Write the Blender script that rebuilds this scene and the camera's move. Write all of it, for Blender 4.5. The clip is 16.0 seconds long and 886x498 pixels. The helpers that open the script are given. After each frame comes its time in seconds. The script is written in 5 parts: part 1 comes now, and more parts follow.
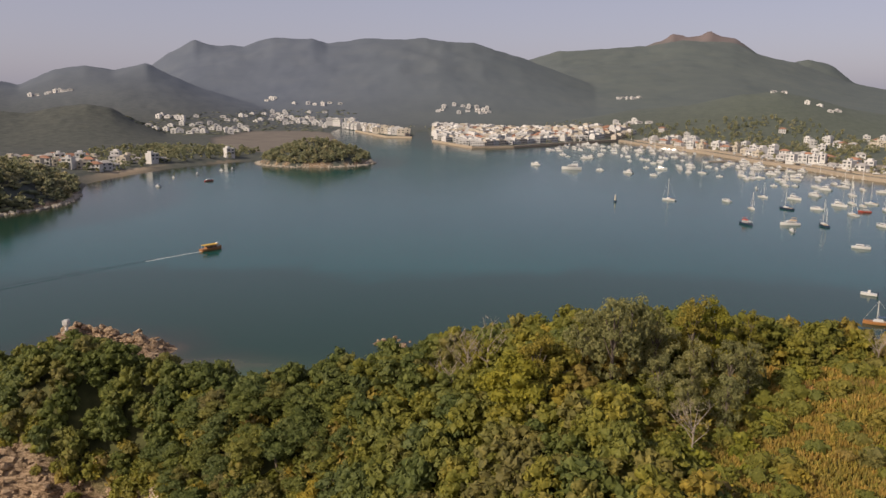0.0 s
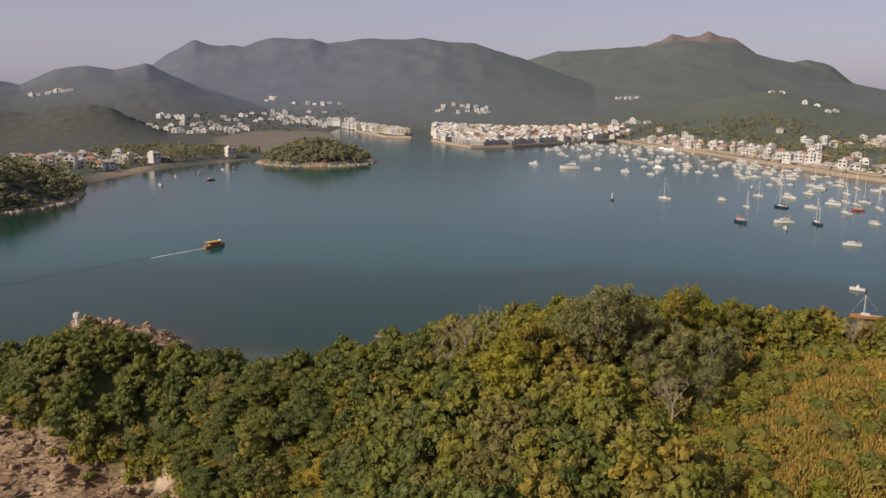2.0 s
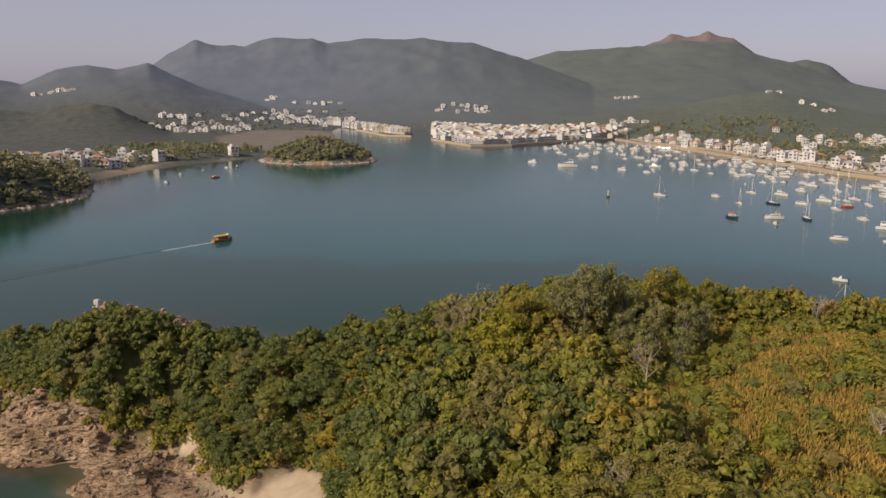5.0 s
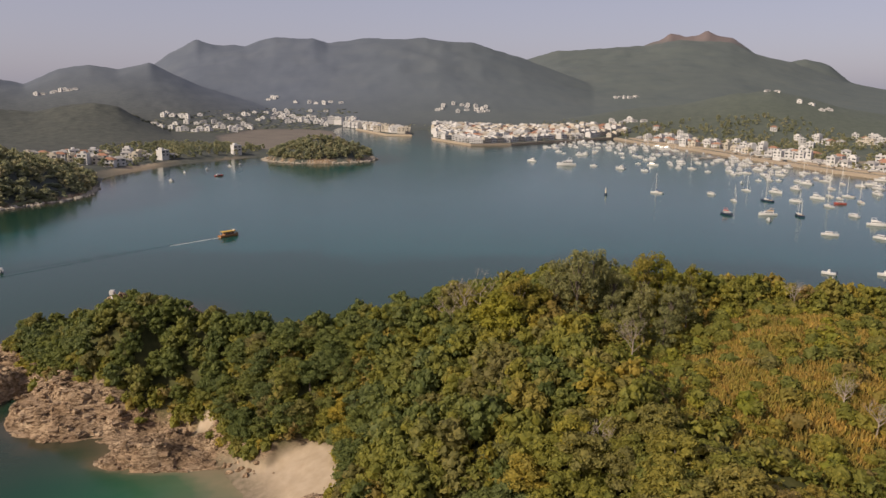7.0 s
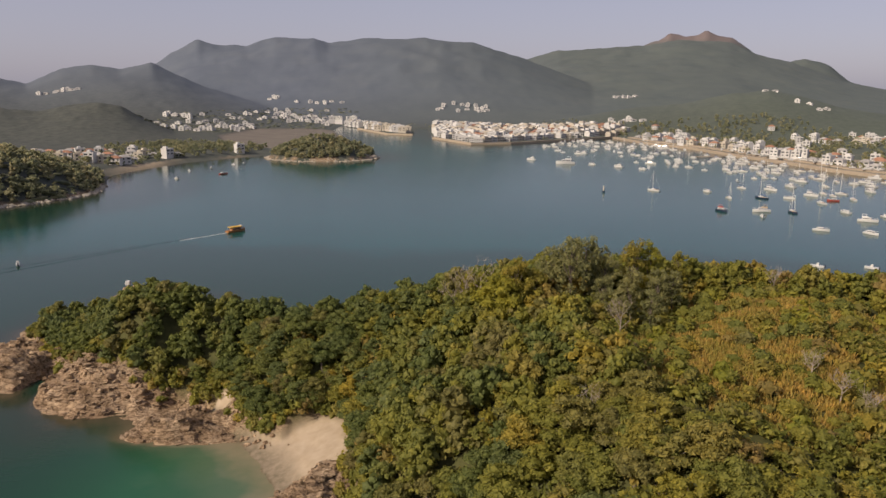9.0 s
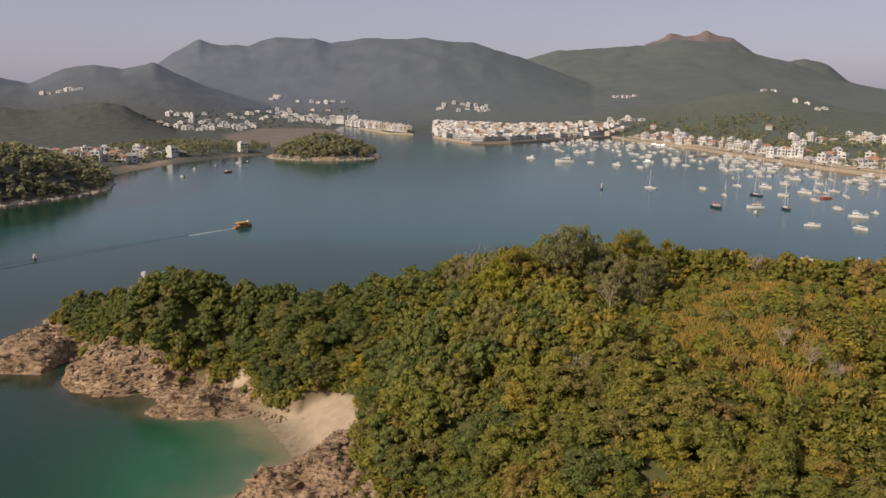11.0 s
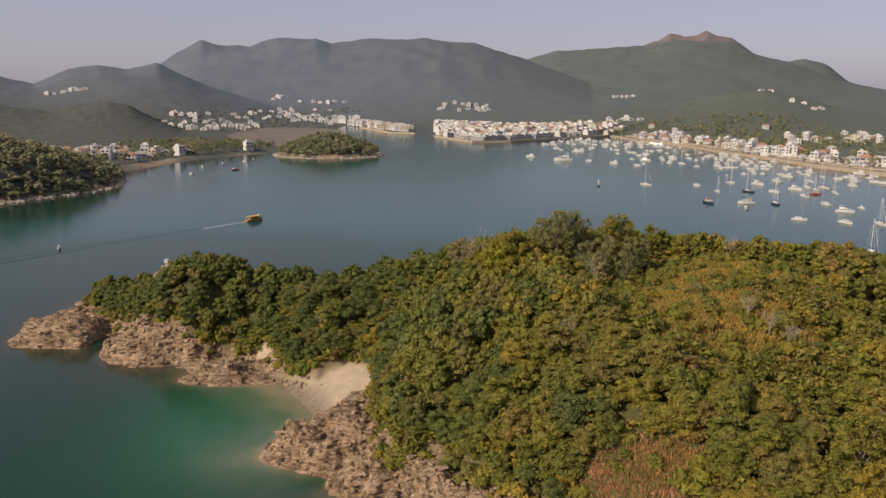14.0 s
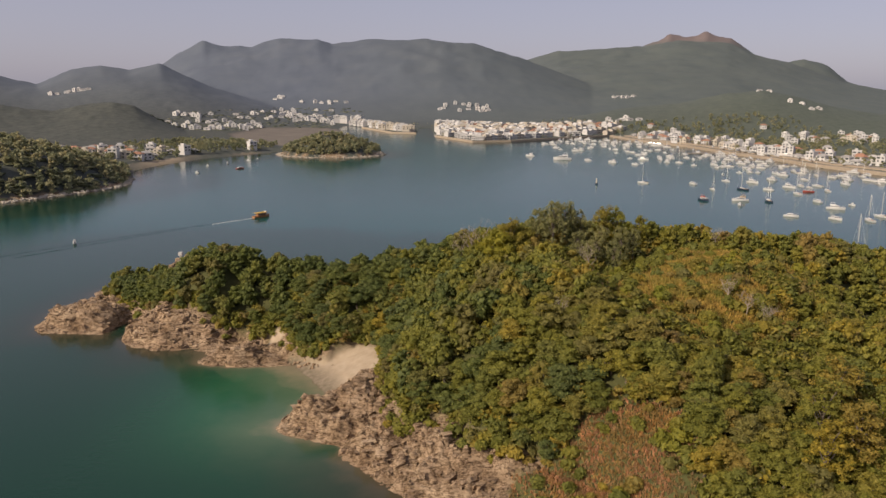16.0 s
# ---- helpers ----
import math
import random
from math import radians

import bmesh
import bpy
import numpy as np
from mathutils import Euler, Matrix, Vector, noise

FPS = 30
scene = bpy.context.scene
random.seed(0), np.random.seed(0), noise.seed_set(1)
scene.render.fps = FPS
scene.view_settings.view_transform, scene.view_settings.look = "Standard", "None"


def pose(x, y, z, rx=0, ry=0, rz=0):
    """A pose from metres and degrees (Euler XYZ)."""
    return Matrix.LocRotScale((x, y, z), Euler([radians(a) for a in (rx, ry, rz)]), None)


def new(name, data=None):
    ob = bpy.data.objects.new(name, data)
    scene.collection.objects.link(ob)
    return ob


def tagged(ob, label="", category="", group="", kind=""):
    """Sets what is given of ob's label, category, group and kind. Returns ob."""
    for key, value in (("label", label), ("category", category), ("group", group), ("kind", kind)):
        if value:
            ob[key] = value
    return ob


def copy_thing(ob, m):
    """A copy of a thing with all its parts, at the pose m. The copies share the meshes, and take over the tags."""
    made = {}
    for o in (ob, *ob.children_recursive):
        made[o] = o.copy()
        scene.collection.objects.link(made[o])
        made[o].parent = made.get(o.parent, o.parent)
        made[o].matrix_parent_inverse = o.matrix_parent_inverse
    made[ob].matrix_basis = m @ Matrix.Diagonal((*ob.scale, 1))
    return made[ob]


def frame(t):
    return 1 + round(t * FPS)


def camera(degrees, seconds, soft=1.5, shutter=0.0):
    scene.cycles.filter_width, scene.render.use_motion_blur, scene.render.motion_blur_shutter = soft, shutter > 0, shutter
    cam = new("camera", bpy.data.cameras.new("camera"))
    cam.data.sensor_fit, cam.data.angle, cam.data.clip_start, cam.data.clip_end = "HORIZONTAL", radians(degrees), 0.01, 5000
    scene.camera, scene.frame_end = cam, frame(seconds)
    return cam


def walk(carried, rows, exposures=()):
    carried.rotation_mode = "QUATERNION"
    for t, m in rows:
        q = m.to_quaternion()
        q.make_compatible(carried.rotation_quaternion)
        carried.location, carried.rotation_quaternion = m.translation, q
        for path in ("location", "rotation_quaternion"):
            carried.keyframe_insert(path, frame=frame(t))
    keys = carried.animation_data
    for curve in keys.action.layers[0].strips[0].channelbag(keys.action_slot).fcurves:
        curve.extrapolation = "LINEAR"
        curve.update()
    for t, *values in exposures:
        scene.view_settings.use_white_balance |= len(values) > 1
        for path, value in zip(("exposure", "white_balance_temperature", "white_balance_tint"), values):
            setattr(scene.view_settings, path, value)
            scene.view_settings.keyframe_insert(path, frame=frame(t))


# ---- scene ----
cam = camera(60.0, 16.0, soft=1.5)


def eye(x, y, z, pitch, yaw, roll):
    """A level pose turned to the right by yaw, tilted up by pitch, then leaned to the right by roll (degrees)."""
    return pose(x, y, z, 90 + pitch, 0, -yaw) @ pose(0, 0, 0, 0, 0, -roll)


walk(cam, (
    (0, eye(-0.09, -0.05, 60.00, -11.453, -0.032, -0.400)),
    (2, eye(0.10, -5.96, 59.96, -11.456, 0.003, -0.410)),
    (4, eye(0.03, -12.98, 59.84, -11.470, 0.024, -0.414)),
    (6, eye(-0.23, -20.96, 59.66, -11.490, 0.033, -0.412)),
    (8, eye(-0.65, -29.78, 59.44, -11.510, 0.031, -0.407)),
    (10, eye(-1.18, -39.30, 59.21, -11.526, 0.019, -0.400)),
    (12, eye(-1.76, -49.37, 58.98, -11.531, -0.000, -0.391)),
    (14, eye(-2.34, -59.88, 58.77, -11.522, -0.025, -0.383)),
    (16, eye(-2.88, -70.68, 58.61, -11.493, -0.054, -0.377)),
))

# ---- world, sun, exposure ----
SUN_AZ, SUN_EL = radians(232.0), radians(33.0)  # compass-like: 0 is +y, 90 is +x
world = bpy.data.worlds.new("sky")
scene.world = world
world.use_nodes = True
wn = world.node_tree
sky = wn.nodes.new("ShaderNodeTexSky")
sky.sky_type = "NISHITA"
sky.sun_disc = False
sky.sun_elevation = SUN_EL
sky.sun_rotation = SUN_AZ
sky.altitude = 0
sky.air_density = 0.7
sky.dust_density = 1.7
sky.ozone_density = 0.3
veil = wn.nodes.new("ShaderNodeMix")
veil.data_type, veil.blend_type = "RGBA", "MULTIPLY"
veil.inputs[0].default_value = 1.0
veil.inputs[7].default_value = (0.735, 0.565, 0.565, 1)
haze = wn.nodes.new("ShaderNodeMix")  # lilac winter haze that evens out the sky
haze.data_type = "RGBA"
haze.inputs[0].default_value = 0.62
haze.inputs[7].default_value = (2.06, 2.05, 2.5, 1)
wn.links.new(sky.outputs[0], veil.inputs[6])
wn.links.new(veil.outputs[2], haze.inputs[6])
wn.links.new(haze.outputs[2], wn.nodes["Background"].inputs[0])
wn.nodes["Background"].inputs[1].default_value = 0.136
sun_data = bpy.data.lights.new("sun", "SUN")
sun_data.energy, sun_data.angle, sun_data.color = 3.2, radians(0.6), (1.0, 0.85, 0.66)
sun = new("sun", sun_data)
sun_dir = Vector((math.sin(SUN_AZ) * math.cos(SUN_EL), math.cos(SUN_AZ) * math.cos(SUN_EL), math.sin(SUN_EL)))
sun.matrix_world = Matrix.Translation((-200, -200, 300)) @ sun_dir.to_track_quat("Z", "Y").to_matrix().to_4x4()
scene.view_settings.exposure = 0.5


# ---- materials ----
def shader(name, rough=0.7, metal=0.0, spec=0.5):
    m = bpy.data.materials.new(name)
    m.use_nodes = True
    b = m.node_tree.nodes["Principled BSDF"]
    b.inputs["Roughness"].default_value = rough
    b.inputs["Metallic"].default_value = metal
    b.inputs["Specular IOR Level"].default_value = spec
    return m, m.node_tree, b


def node(nt, kind, **values):
    n = nt.nodes.new(kind)
    for key, v in values.items():
        n.inputs[key.replace("_", " ")].default_value = v
    return n


def ramp(nt, source, stops):
    r = nt.nodes.new("ShaderNodeValToRGB")
    while len(r.color_ramp.elements) < len(stops):
        r.color_ramp.elements.new(0.5)
    for e, (at, c) in zip(r.color_ramp.elements, stops):
        e.position, e.color = at, (*c, 1)
    nt.links.new(source, r.inputs[0])
    return r.outputs[0]


def blend(nt, factor, a, b, mode="MIX"):
    n = nt.nodes.new("ShaderNodeMix")
    n.data_type, n.blend_type = "RGBA", mode
    for socket, v in ((n.inputs[0], factor), (n.inputs[6], a), (n.inputs[7], b)):
        if isinstance(v, bpy.types.NodeSocket):
            nt.links.new(v, socket)
        elif isinstance(v, tuple):
            socket.default_value = (*v, 1)
        else:
            socket.default_value = v
    return n.outputs[2]


def noise_of(nt, scale, detail=4.0, rough=0.6, stretch=None, where="Position"):
    n = node(nt, "ShaderNodeTexNoise", Scale=scale, Detail=detail, Roughness=rough)
    source = nt.nodes.new("ShaderNodeNewGeometry").outputs["Position"] if where == "Position" else nt.nodes.new("ShaderNodeTexCoord").outputs["Object"]
    if stretch:
        mp = nt.nodes.new("ShaderNodeMapping")
        mp.inputs["Scale"].default_value = stretch[:3]
        if len(stretch) > 3:
            mp.inputs["Rotation"].default_value = stretch[3:]
        nt.links.new(source, mp.inputs[0])
        source = mp.outputs[0]
    nt.links.new(source, n.inputs["Vector"])
    return n.outputs["Fac"]


def attribute(nt, name):
    n = nt.nodes.new("ShaderNodeAttribute")
    n.attribute_name = name
    return n.outputs["Fac"]


def relief(nt, b, height, strength, distance):
    n = node(nt, "ShaderNodeBump", Strength=strength, Distance=distance)
    nt.links.new(height, n.inputs["Height"])
    nt.links.new(n.outputs[0], b.inputs["Normal"])


def painted(name, colour, rough=0.5, metal=0.0, dirt=0.25, scale=0.8, vary=0.12):
    """Plain coated surface with stains, fine relief and a small difference from object to object."""
    m, nt, b = shader(name, rough, metal)
    dull = tuple(c * 0.62 for c in colour)
    col = blend(nt, ramp(nt, noise_of(nt, scale, 5), ((0.35, (0, 0, 0)), (0.75, (dirt,) * 3))), colour, dull)
    info = nt.nodes.new("ShaderNodeObjectInfo").outputs["Random"]
    col = blend(nt, 1.0, col, ramp(nt, info, ((0, (1 - vary,) * 3), (1, (1, 1, 1)))), "MULTIPLY")
    nt.links.new(col, b.inputs["Base Color"])
    relief(nt, b, noise_of(nt, 6.0, 3), 0.15, 0.02)
    return m


def foliage(name, tones, tint="object", grain=3.5):
    """Leaves: tones by plant and by leaf."""
    m, nt, b = shader(name, 0.62, 0.0, 0.25)
    source = nt.nodes.new("ShaderNodeObjectInfo").outputs["Random"] if tint == "object" else attribute(nt, "tint")
    plant = ramp(nt, source, tones)
    leaf = nt.nodes.new("ShaderNodeNewGeometry").outputs["Random Per Island"]
    col = blend(nt, 1.0, plant, ramp(nt, leaf, ((0, (0.9, 0.93, 0.85)), (0.5, (1.2, 1.2, 1.15)), (1, (1.6, 1.52, 1.3)))), "MULTIPLY")
    col = blend(nt, 1.0, col, ramp(nt, noise_of(nt, grain, 3), ((0.3, (0.7, 0.75, 0.7)), (0.7, (1.25, 1.2, 1.1)))), "MULTIPLY")
    nt.links.new(col, b.inputs["Base Color"])
    glow = nt.nodes.new("ShaderNodeBsdfTranslucent")
    nt.links.new(col, glow.inputs[0])
    both = nt.nodes.new("ShaderNodeMixShader")
    both.inputs[0].default_value = 0.48
    nt.links.new(b.outputs[0], both.inputs[1])
    nt.links.new(glow.outputs[0], both.inputs[2])
    nt.links.new(both.outputs[0], nt.nodes["Material Output"].inputs[0])
    return m


TONES = ((0.0, (0.143, 0.153, 0.038)), (0.25, (0.209, 0.201, 0.044)), (0.45, (0.162, 0.175, 0.051)), (0.6, (0.251, 0.224, 0.044)),
         (0.75, (0.183, 0.169, 0.065)), (0.88, (0.297, 0.238, 0.044)), (1.0, (0.229, 0.173, 0.071)))
M_LEAF = foliage("broadleaf_foliage", TONES)
DEEP = ((0.0, (0.099, 0.123, 0.043)), (0.3, (0.147, 0.166, 0.050)), (0.55, (0.116, 0.141, 0.057)), (0.8, (0.184, 0.191, 0.053)), (1.0, (0.172, 0.153, 0.064)))
M_DEEP = foliage("dark_broadleaf_foliage", DEEP)
M_WOOD_DEEP = foliage("dark_woodland_foliage", DEEP, "tint")
M_WOOD_STUFF = foliage("woodland_foliage", TONES, "tint")
M_YELLOW = foliage("yellowing_foliage", ((0.0, (0.235, 0.22, 0.035)), (0.5, (0.19, 0.2, 0.035)), (1.0, (0.25, 0.205, 0.05))))
M_FEATHER = foliage("casuarina_foliage", ((0.0, (0.19, 0.195, 0.095)), (1.0, (0.25, 0.24, 0.115))))
# far leaf tones paled and greyed, the distance haze painted into them
M_FARLEAF = foliage("hazed_hillside_foliage", ((0.0, (0.19, 0.205, 0.145)), (0.5, (0.24, 0.245, 0.165)), (1.0, (0.3, 0.275, 0.185))), "tint", 0.2)
M_HILLWOOD = foliage("hazed_evergreen_canopy", ((0.0, (0.13, 0.145, 0.128)), (0.5, (0.145, 0.16, 0.135)), (1.0, (0.165, 0.175, 0.14))), "tint", 0.03)
M_GRASS = foliage("dry_grass", ((0.0, (0.43, 0.28, 0.105)), (0.3, (0.29, 0.25, 0.065)), (0.55, (0.4, 0.27, 0.09)), (0.8, (0.25, 0.23, 0.058)), (1.0, (0.42, 0.23, 0.115))), "tint", 0.4)
M_BARK = painted("bark", (0.16, 0.13, 0.1), 0.9, 0, 0.6, 3.0)


def rock_colour(nt):
    """Weathered layered rock: warm patches, thin tilted strata, dark broken seams. Gives colour and relief."""
    big = ramp(nt, noise_of(nt, 0.22, 5), ((0.3, (0.235, 0.165, 0.105)), (0.5, (0.385, 0.285, 0.19)), (0.72, (0.52, 0.41, 0.29))))
    strata = noise_of(nt, 1.1, 10, 0.78, (0.5, 1.9, 3.2, 0.3, 0.25, 0.75))
    col = blend(nt, 1.0, big, ramp(nt, strata, ((0.34, (0.3, 0.26, 0.23)), (0.45, (0.8, 0.77, 0.74)), (0.66, (1.25, 1.22, 1.18)))), "MULTIPLY")
    seam = noise_of(nt, 0.5, 6, 0.65, (0.7, 1.6, 2.0, 0.1, 0.4, 0.9))
    col = blend(nt, 1.0, col, ramp(nt, seam, ((0.455, (1.0, 1.0, 1.0)), (0.485, (0.42, 0.37, 0.33)), (0.5, (0.38, 0.34, 0.3)), (0.535, (1.0, 1.0, 1.0)))), "MULTIPLY")
    return col, strata


def make_rock():
    m, nt, b = shader("weathered_shore_rock", 0.85, 0, 0.3)
    col, strata = rock_colour(nt)
    nt.links.new(col, b.inputs["Base Color"])
    relief(nt, b, strata, 0.7, 0.5)
    return m


M_ROCK = make_rock()


# ---- shapes of the land ----
import functools

def hash2(i, j, seed):
    n = (i.astype(np.int64) * 374761393 + j.astype(np.int64) * 668265263 + seed * 1442695041) & 0x7FFFFFFF
    n = ((n ^ (n >> 13)) * 1274126177) & 0x7FFFFFFF
    return ((n ^ (n >> 16)) & 0xFFFF) / 65535.0


def value_noise(x, y, seed=0):
    i, j = np.floor(x), np.floor(y)
    u, v = x - i, y - j
    u, v = u * u * (3 - 2 * u), v * v * (3 - 2 * v)
    a, b = hash2(i, j, seed), hash2(i + 1, j, seed)
    c, d = hash2(i, j + 1, seed), hash2(i + 1, j + 1, seed)
    return (a + (b - a) * u) * (1 - v) + (c + (d - c) * u) * v


def fbm(x, y, octaves=4, seed=0, ridged=False):
    total, amp, norm = 0.0, 1.0, 0.0
    for k in range(octaves):
        n = value_noise(x * 2**k + 17.3 * k, y * 2**k - 9.1 * k, seed + k) * 2 - 1
        total, norm, amp = total + amp * ((1 - 2 * np.abs(n)) if ridged else n), norm + amp, amp * 0.5
    return total / norm


def step(a, b, x):
    t = np.clip((x - a) / (b - a), 0, 1)
    return t * t * (3 - 2 * t)


def inside(points, x, y):
    """Distance to a closed outline, positive inside."""
    d2, wind = np.full(x.shape, 1e18), np.zeros(x.shape, bool)
    for (ax, ay), (bx, by) in zip(points, points[1:] + points[:1]):
        ex, ey = bx - ax, by - ay
        t = np.clip(((x - ax) * ex + (y - ay) * ey) / (ex * ex + ey * ey), 0, 1)
        d2 = np.minimum(d2, (x - ax - t * ex) ** 2 + (y - ay - t * ey) ** 2)
        if ay != by:
            wind ^= ((ay > y) != (by > y)) & (x < (bx - ax) * (y - ay) / (by - ay) + ax)
    return np.where(wind, 1, -1) * np.sqrt(d2)


def bump_at(x, y, cx, cy, sx, sy, turn=0.0):
    c, s = math.cos(radians(turn)), math.sin(radians(turn))
    u, v = (x - cx) * c + (y - cy) * s, -(x - cx) * s + (y - cy) * c
    return np.exp(-0.5 * ((u / sx) ** 2 + (v / sy) ** 2))


ISLAND = [(-101, 113), (-86, 110), (-83, 118), (-80, 106), (-70, 98), (-60, 99), (-52, 103), (-46, 102), (-42, 98), (-37.5, 91), (-31, 81), (-26, 71), (-29, 63), (-30.5, 56.5),
          (-25, 53), (-20, 46), (-10, 35), (0, 26), (10, 16), (24, 4), (48, -2), (80, 8), (112, 50), (128, 95), (118, 140), (88, 166), (48, 176), (10, 170), (-14, 158),
          (-36, 150), (-50, 152), (-60, 164), (-68, 176), (-88, 182), (-95, 168), (-101, 150), (-108, 124)]
# where the woods begin, and the sand of the cove
WOODS = [(-96, 138), (-78, 117), (-61, 106), (-45, 102), (-38, 96), (-34.5, 91), (-26, 86), (-21.5, 89), (-17, 86), (-15.5, 78), (-13.5, 67), (-12.5, 59), (-10.5, 47),
         (-2.5, 45.5), (3, 36.5), (10.5, 31.5), (17, 25), (26, 16), (40, 8), (60, 10), (85, 22), (108, 55), (122, 95), (112, 136), (85, 160), (48, 170), (10, 146), (-10, 128),
         (-36, 122), (-50, 128), (-60, 140), (-70, 150), (-84, 157), (-94, 156), (-100, 148)]
COVE = [(-37.5, 91), (-36.9, 92), (-28, 85.5), (-26.4, 87), (-21.3, 89), (-17, 86), (-15, 76.5), (-14, 71), (-19.7, 72), (-24, 68)]
# the island's hill as broad swells: place and height
SWELLS = [(-80, 140, -4.2), (-60, 118, 19.3), (-62, 146, -0.9), (-38, 110, 7.0), (-36, 134, -6.5), (-14, 92, 24.6), (-14, 120, -9.0), (-12, 66, 7.1), (-6, 48, -9.0),
          (8, 75, 16.3), (10, 104, 9.8), (6, 36, 6.5), (22, 54, 16.5), (24, 26, 8.5), (30, 82, -9.0), (34, 110, 16.8), (44, 20, 7.1), (46, 42, -9.0), (52, 66, 19.9),
          (58, 92, 12.5), (66, 120, 0.5), (70, 35, 9.0), (82, 66, -3.1), (92, 104, 19.5)]
MAINLAND = [(-5200, 200), (-420, 235), (-300, 285), (-236, 328), (-221, 362), (-206, 395), (-205, 415), (-213, 447), (-227, 480), (-236, 506), (-233, 542),
            (-217, 613), (-194, 654), (-172, 690), (-150, 706), (-140, 760), (-140, 900), (-143, 1012), (-175, 1190), (-179, 1323), (-139, 1229),
            (-80, 1064), (-43, 1054), (-47, 1250), (-26, 1250), (-14, 978), (32, 860), (78, 876), (160, 955), (228, 1020), (243, 903), (272, 808),
            (284, 707), (299, 632), (305, 576), (316, 540), (345, 440), (430, 300), (900, 150), (5200, 100), (5200, 5200), (-5200, 5200)]
MUDFLAT = [(-150, 745), (-143, 1012), (-172, 1170), (-225, 1215), (-300, 1180), (-300, 1000), (-245, 830)]
EYE_X, EYE_Y = -0.65, -29.8

# crests as (sideways over ahead, height) seen from (EYE_X, EYE_Y), each at one depth
RIDGES = {
    "far_left": (2330, 1500, [(-0.434, 49), (-0.397, 90), (-0.362, 141), (-0.344, 170), (-0.312, 202), (-0.286, 190), (-0.25, 186), (-0.214, 212), (-0.164, 214),
                              (-0.147, 199), (-0.093, 211), (-0.022, 217), (0.035, 201), (0.071, 180), (0.103, 157), (0.146, 122), (0.216, 63), (0.303, 0)]),
    "left": (1730, 1150, [(-0.9, 142), (-0.701, 127), (-0.631, 109), (-0.562, 80), (-0.534, 71), (-0.488, 104), (-0.448, 113), (-0.413, 104), (-0.372, 118),
                          (-0.338, 91), (-0.304, 66), (-0.254, 41), (-0.204, 22), (-0.161, 0)]),
    "dark": (1050, 800, [(-0.9, 50), (-0.674, 45), (-0.567, 33), (-0.524, 29), (-0.487, 37), (-0.446, 42), (-0.414, 36), (-0.387, 19), (-0.35, 3), (-0.33, 0)]),
    "peak": (4200, 3300, [(0.186, 154), (0.228, 257), (0.263, 329), (0.277, 352), (0.284, 379), (0.293, 366), (0.302, 356), (0.318, 362), (0.33, 381), (0.345, 358),
                          (0.363, 349), (0.396, 261), (0.429, 222), (0.457, 248), (0.49, 212), (0.517, 131), (0.6, 22)]),
    "right": (3430, 1500, [(-0.14, 0), (-0.102, 24), (-0.044, 71), (0.014, 118), (0.071, 165), (0.103, 198), (0.146, 239), (0.214, 250), (0.256, 263), (0.299, 288),
                           (0.363, 272), (0.4, 224), (0.443, 194), (0.51, 116), (0.567, 83), (0.664, 42), (0.9, 30)]),
    "foot": (1380, 960, [(0.07, 0), (0.159, 12), (0.231, 32), (0.303, 41), (0.367, 60), (0.417, 67), (0.461, 55), (0.506, 39), (0.571, 25), (0.9, 20)]),
}


def blocks(x, y, size, seed):
    """Broken rock: tilted facets with cracks between them, about -1 to 1."""
    c, n = math.cos(0.5), math.sin(0.5)
    u, v = (x * c + y * n) / size, (-x * n + y * c) / (size * 0.55)
    i, j = np.floor(u), np.floor(v)
    best, second, value = np.full(x.shape, 9.0), np.full(x.shape, 9.0), np.zeros(x.shape)
    for di in (-1, 0, 1):
        for dj in (-1, 0, 1):
            px, py = i + di + hash2(i + di, j + dj, seed), j + dj + hash2(i + di, j + dj, seed + 1)
            d = np.hypot(u - px, v - py)
            h = (hash2(i + di, j + dj, seed + 2) * 2 - 1) + (u - px) * (hash2(i + di, j + dj, seed + 3) * 2 - 1.5) + (v - py) * (hash2(i + di, j + dj, seed + 4) * 2 - 0.6)
            nearer = d < best
            second = np.where(nearer, best, np.minimum(second, d))
            value, best = np.where(nearer, h, value), np.minimum(best, d)
    return value - 0.9 * (1 - step(0.0, 0.16, second - best))


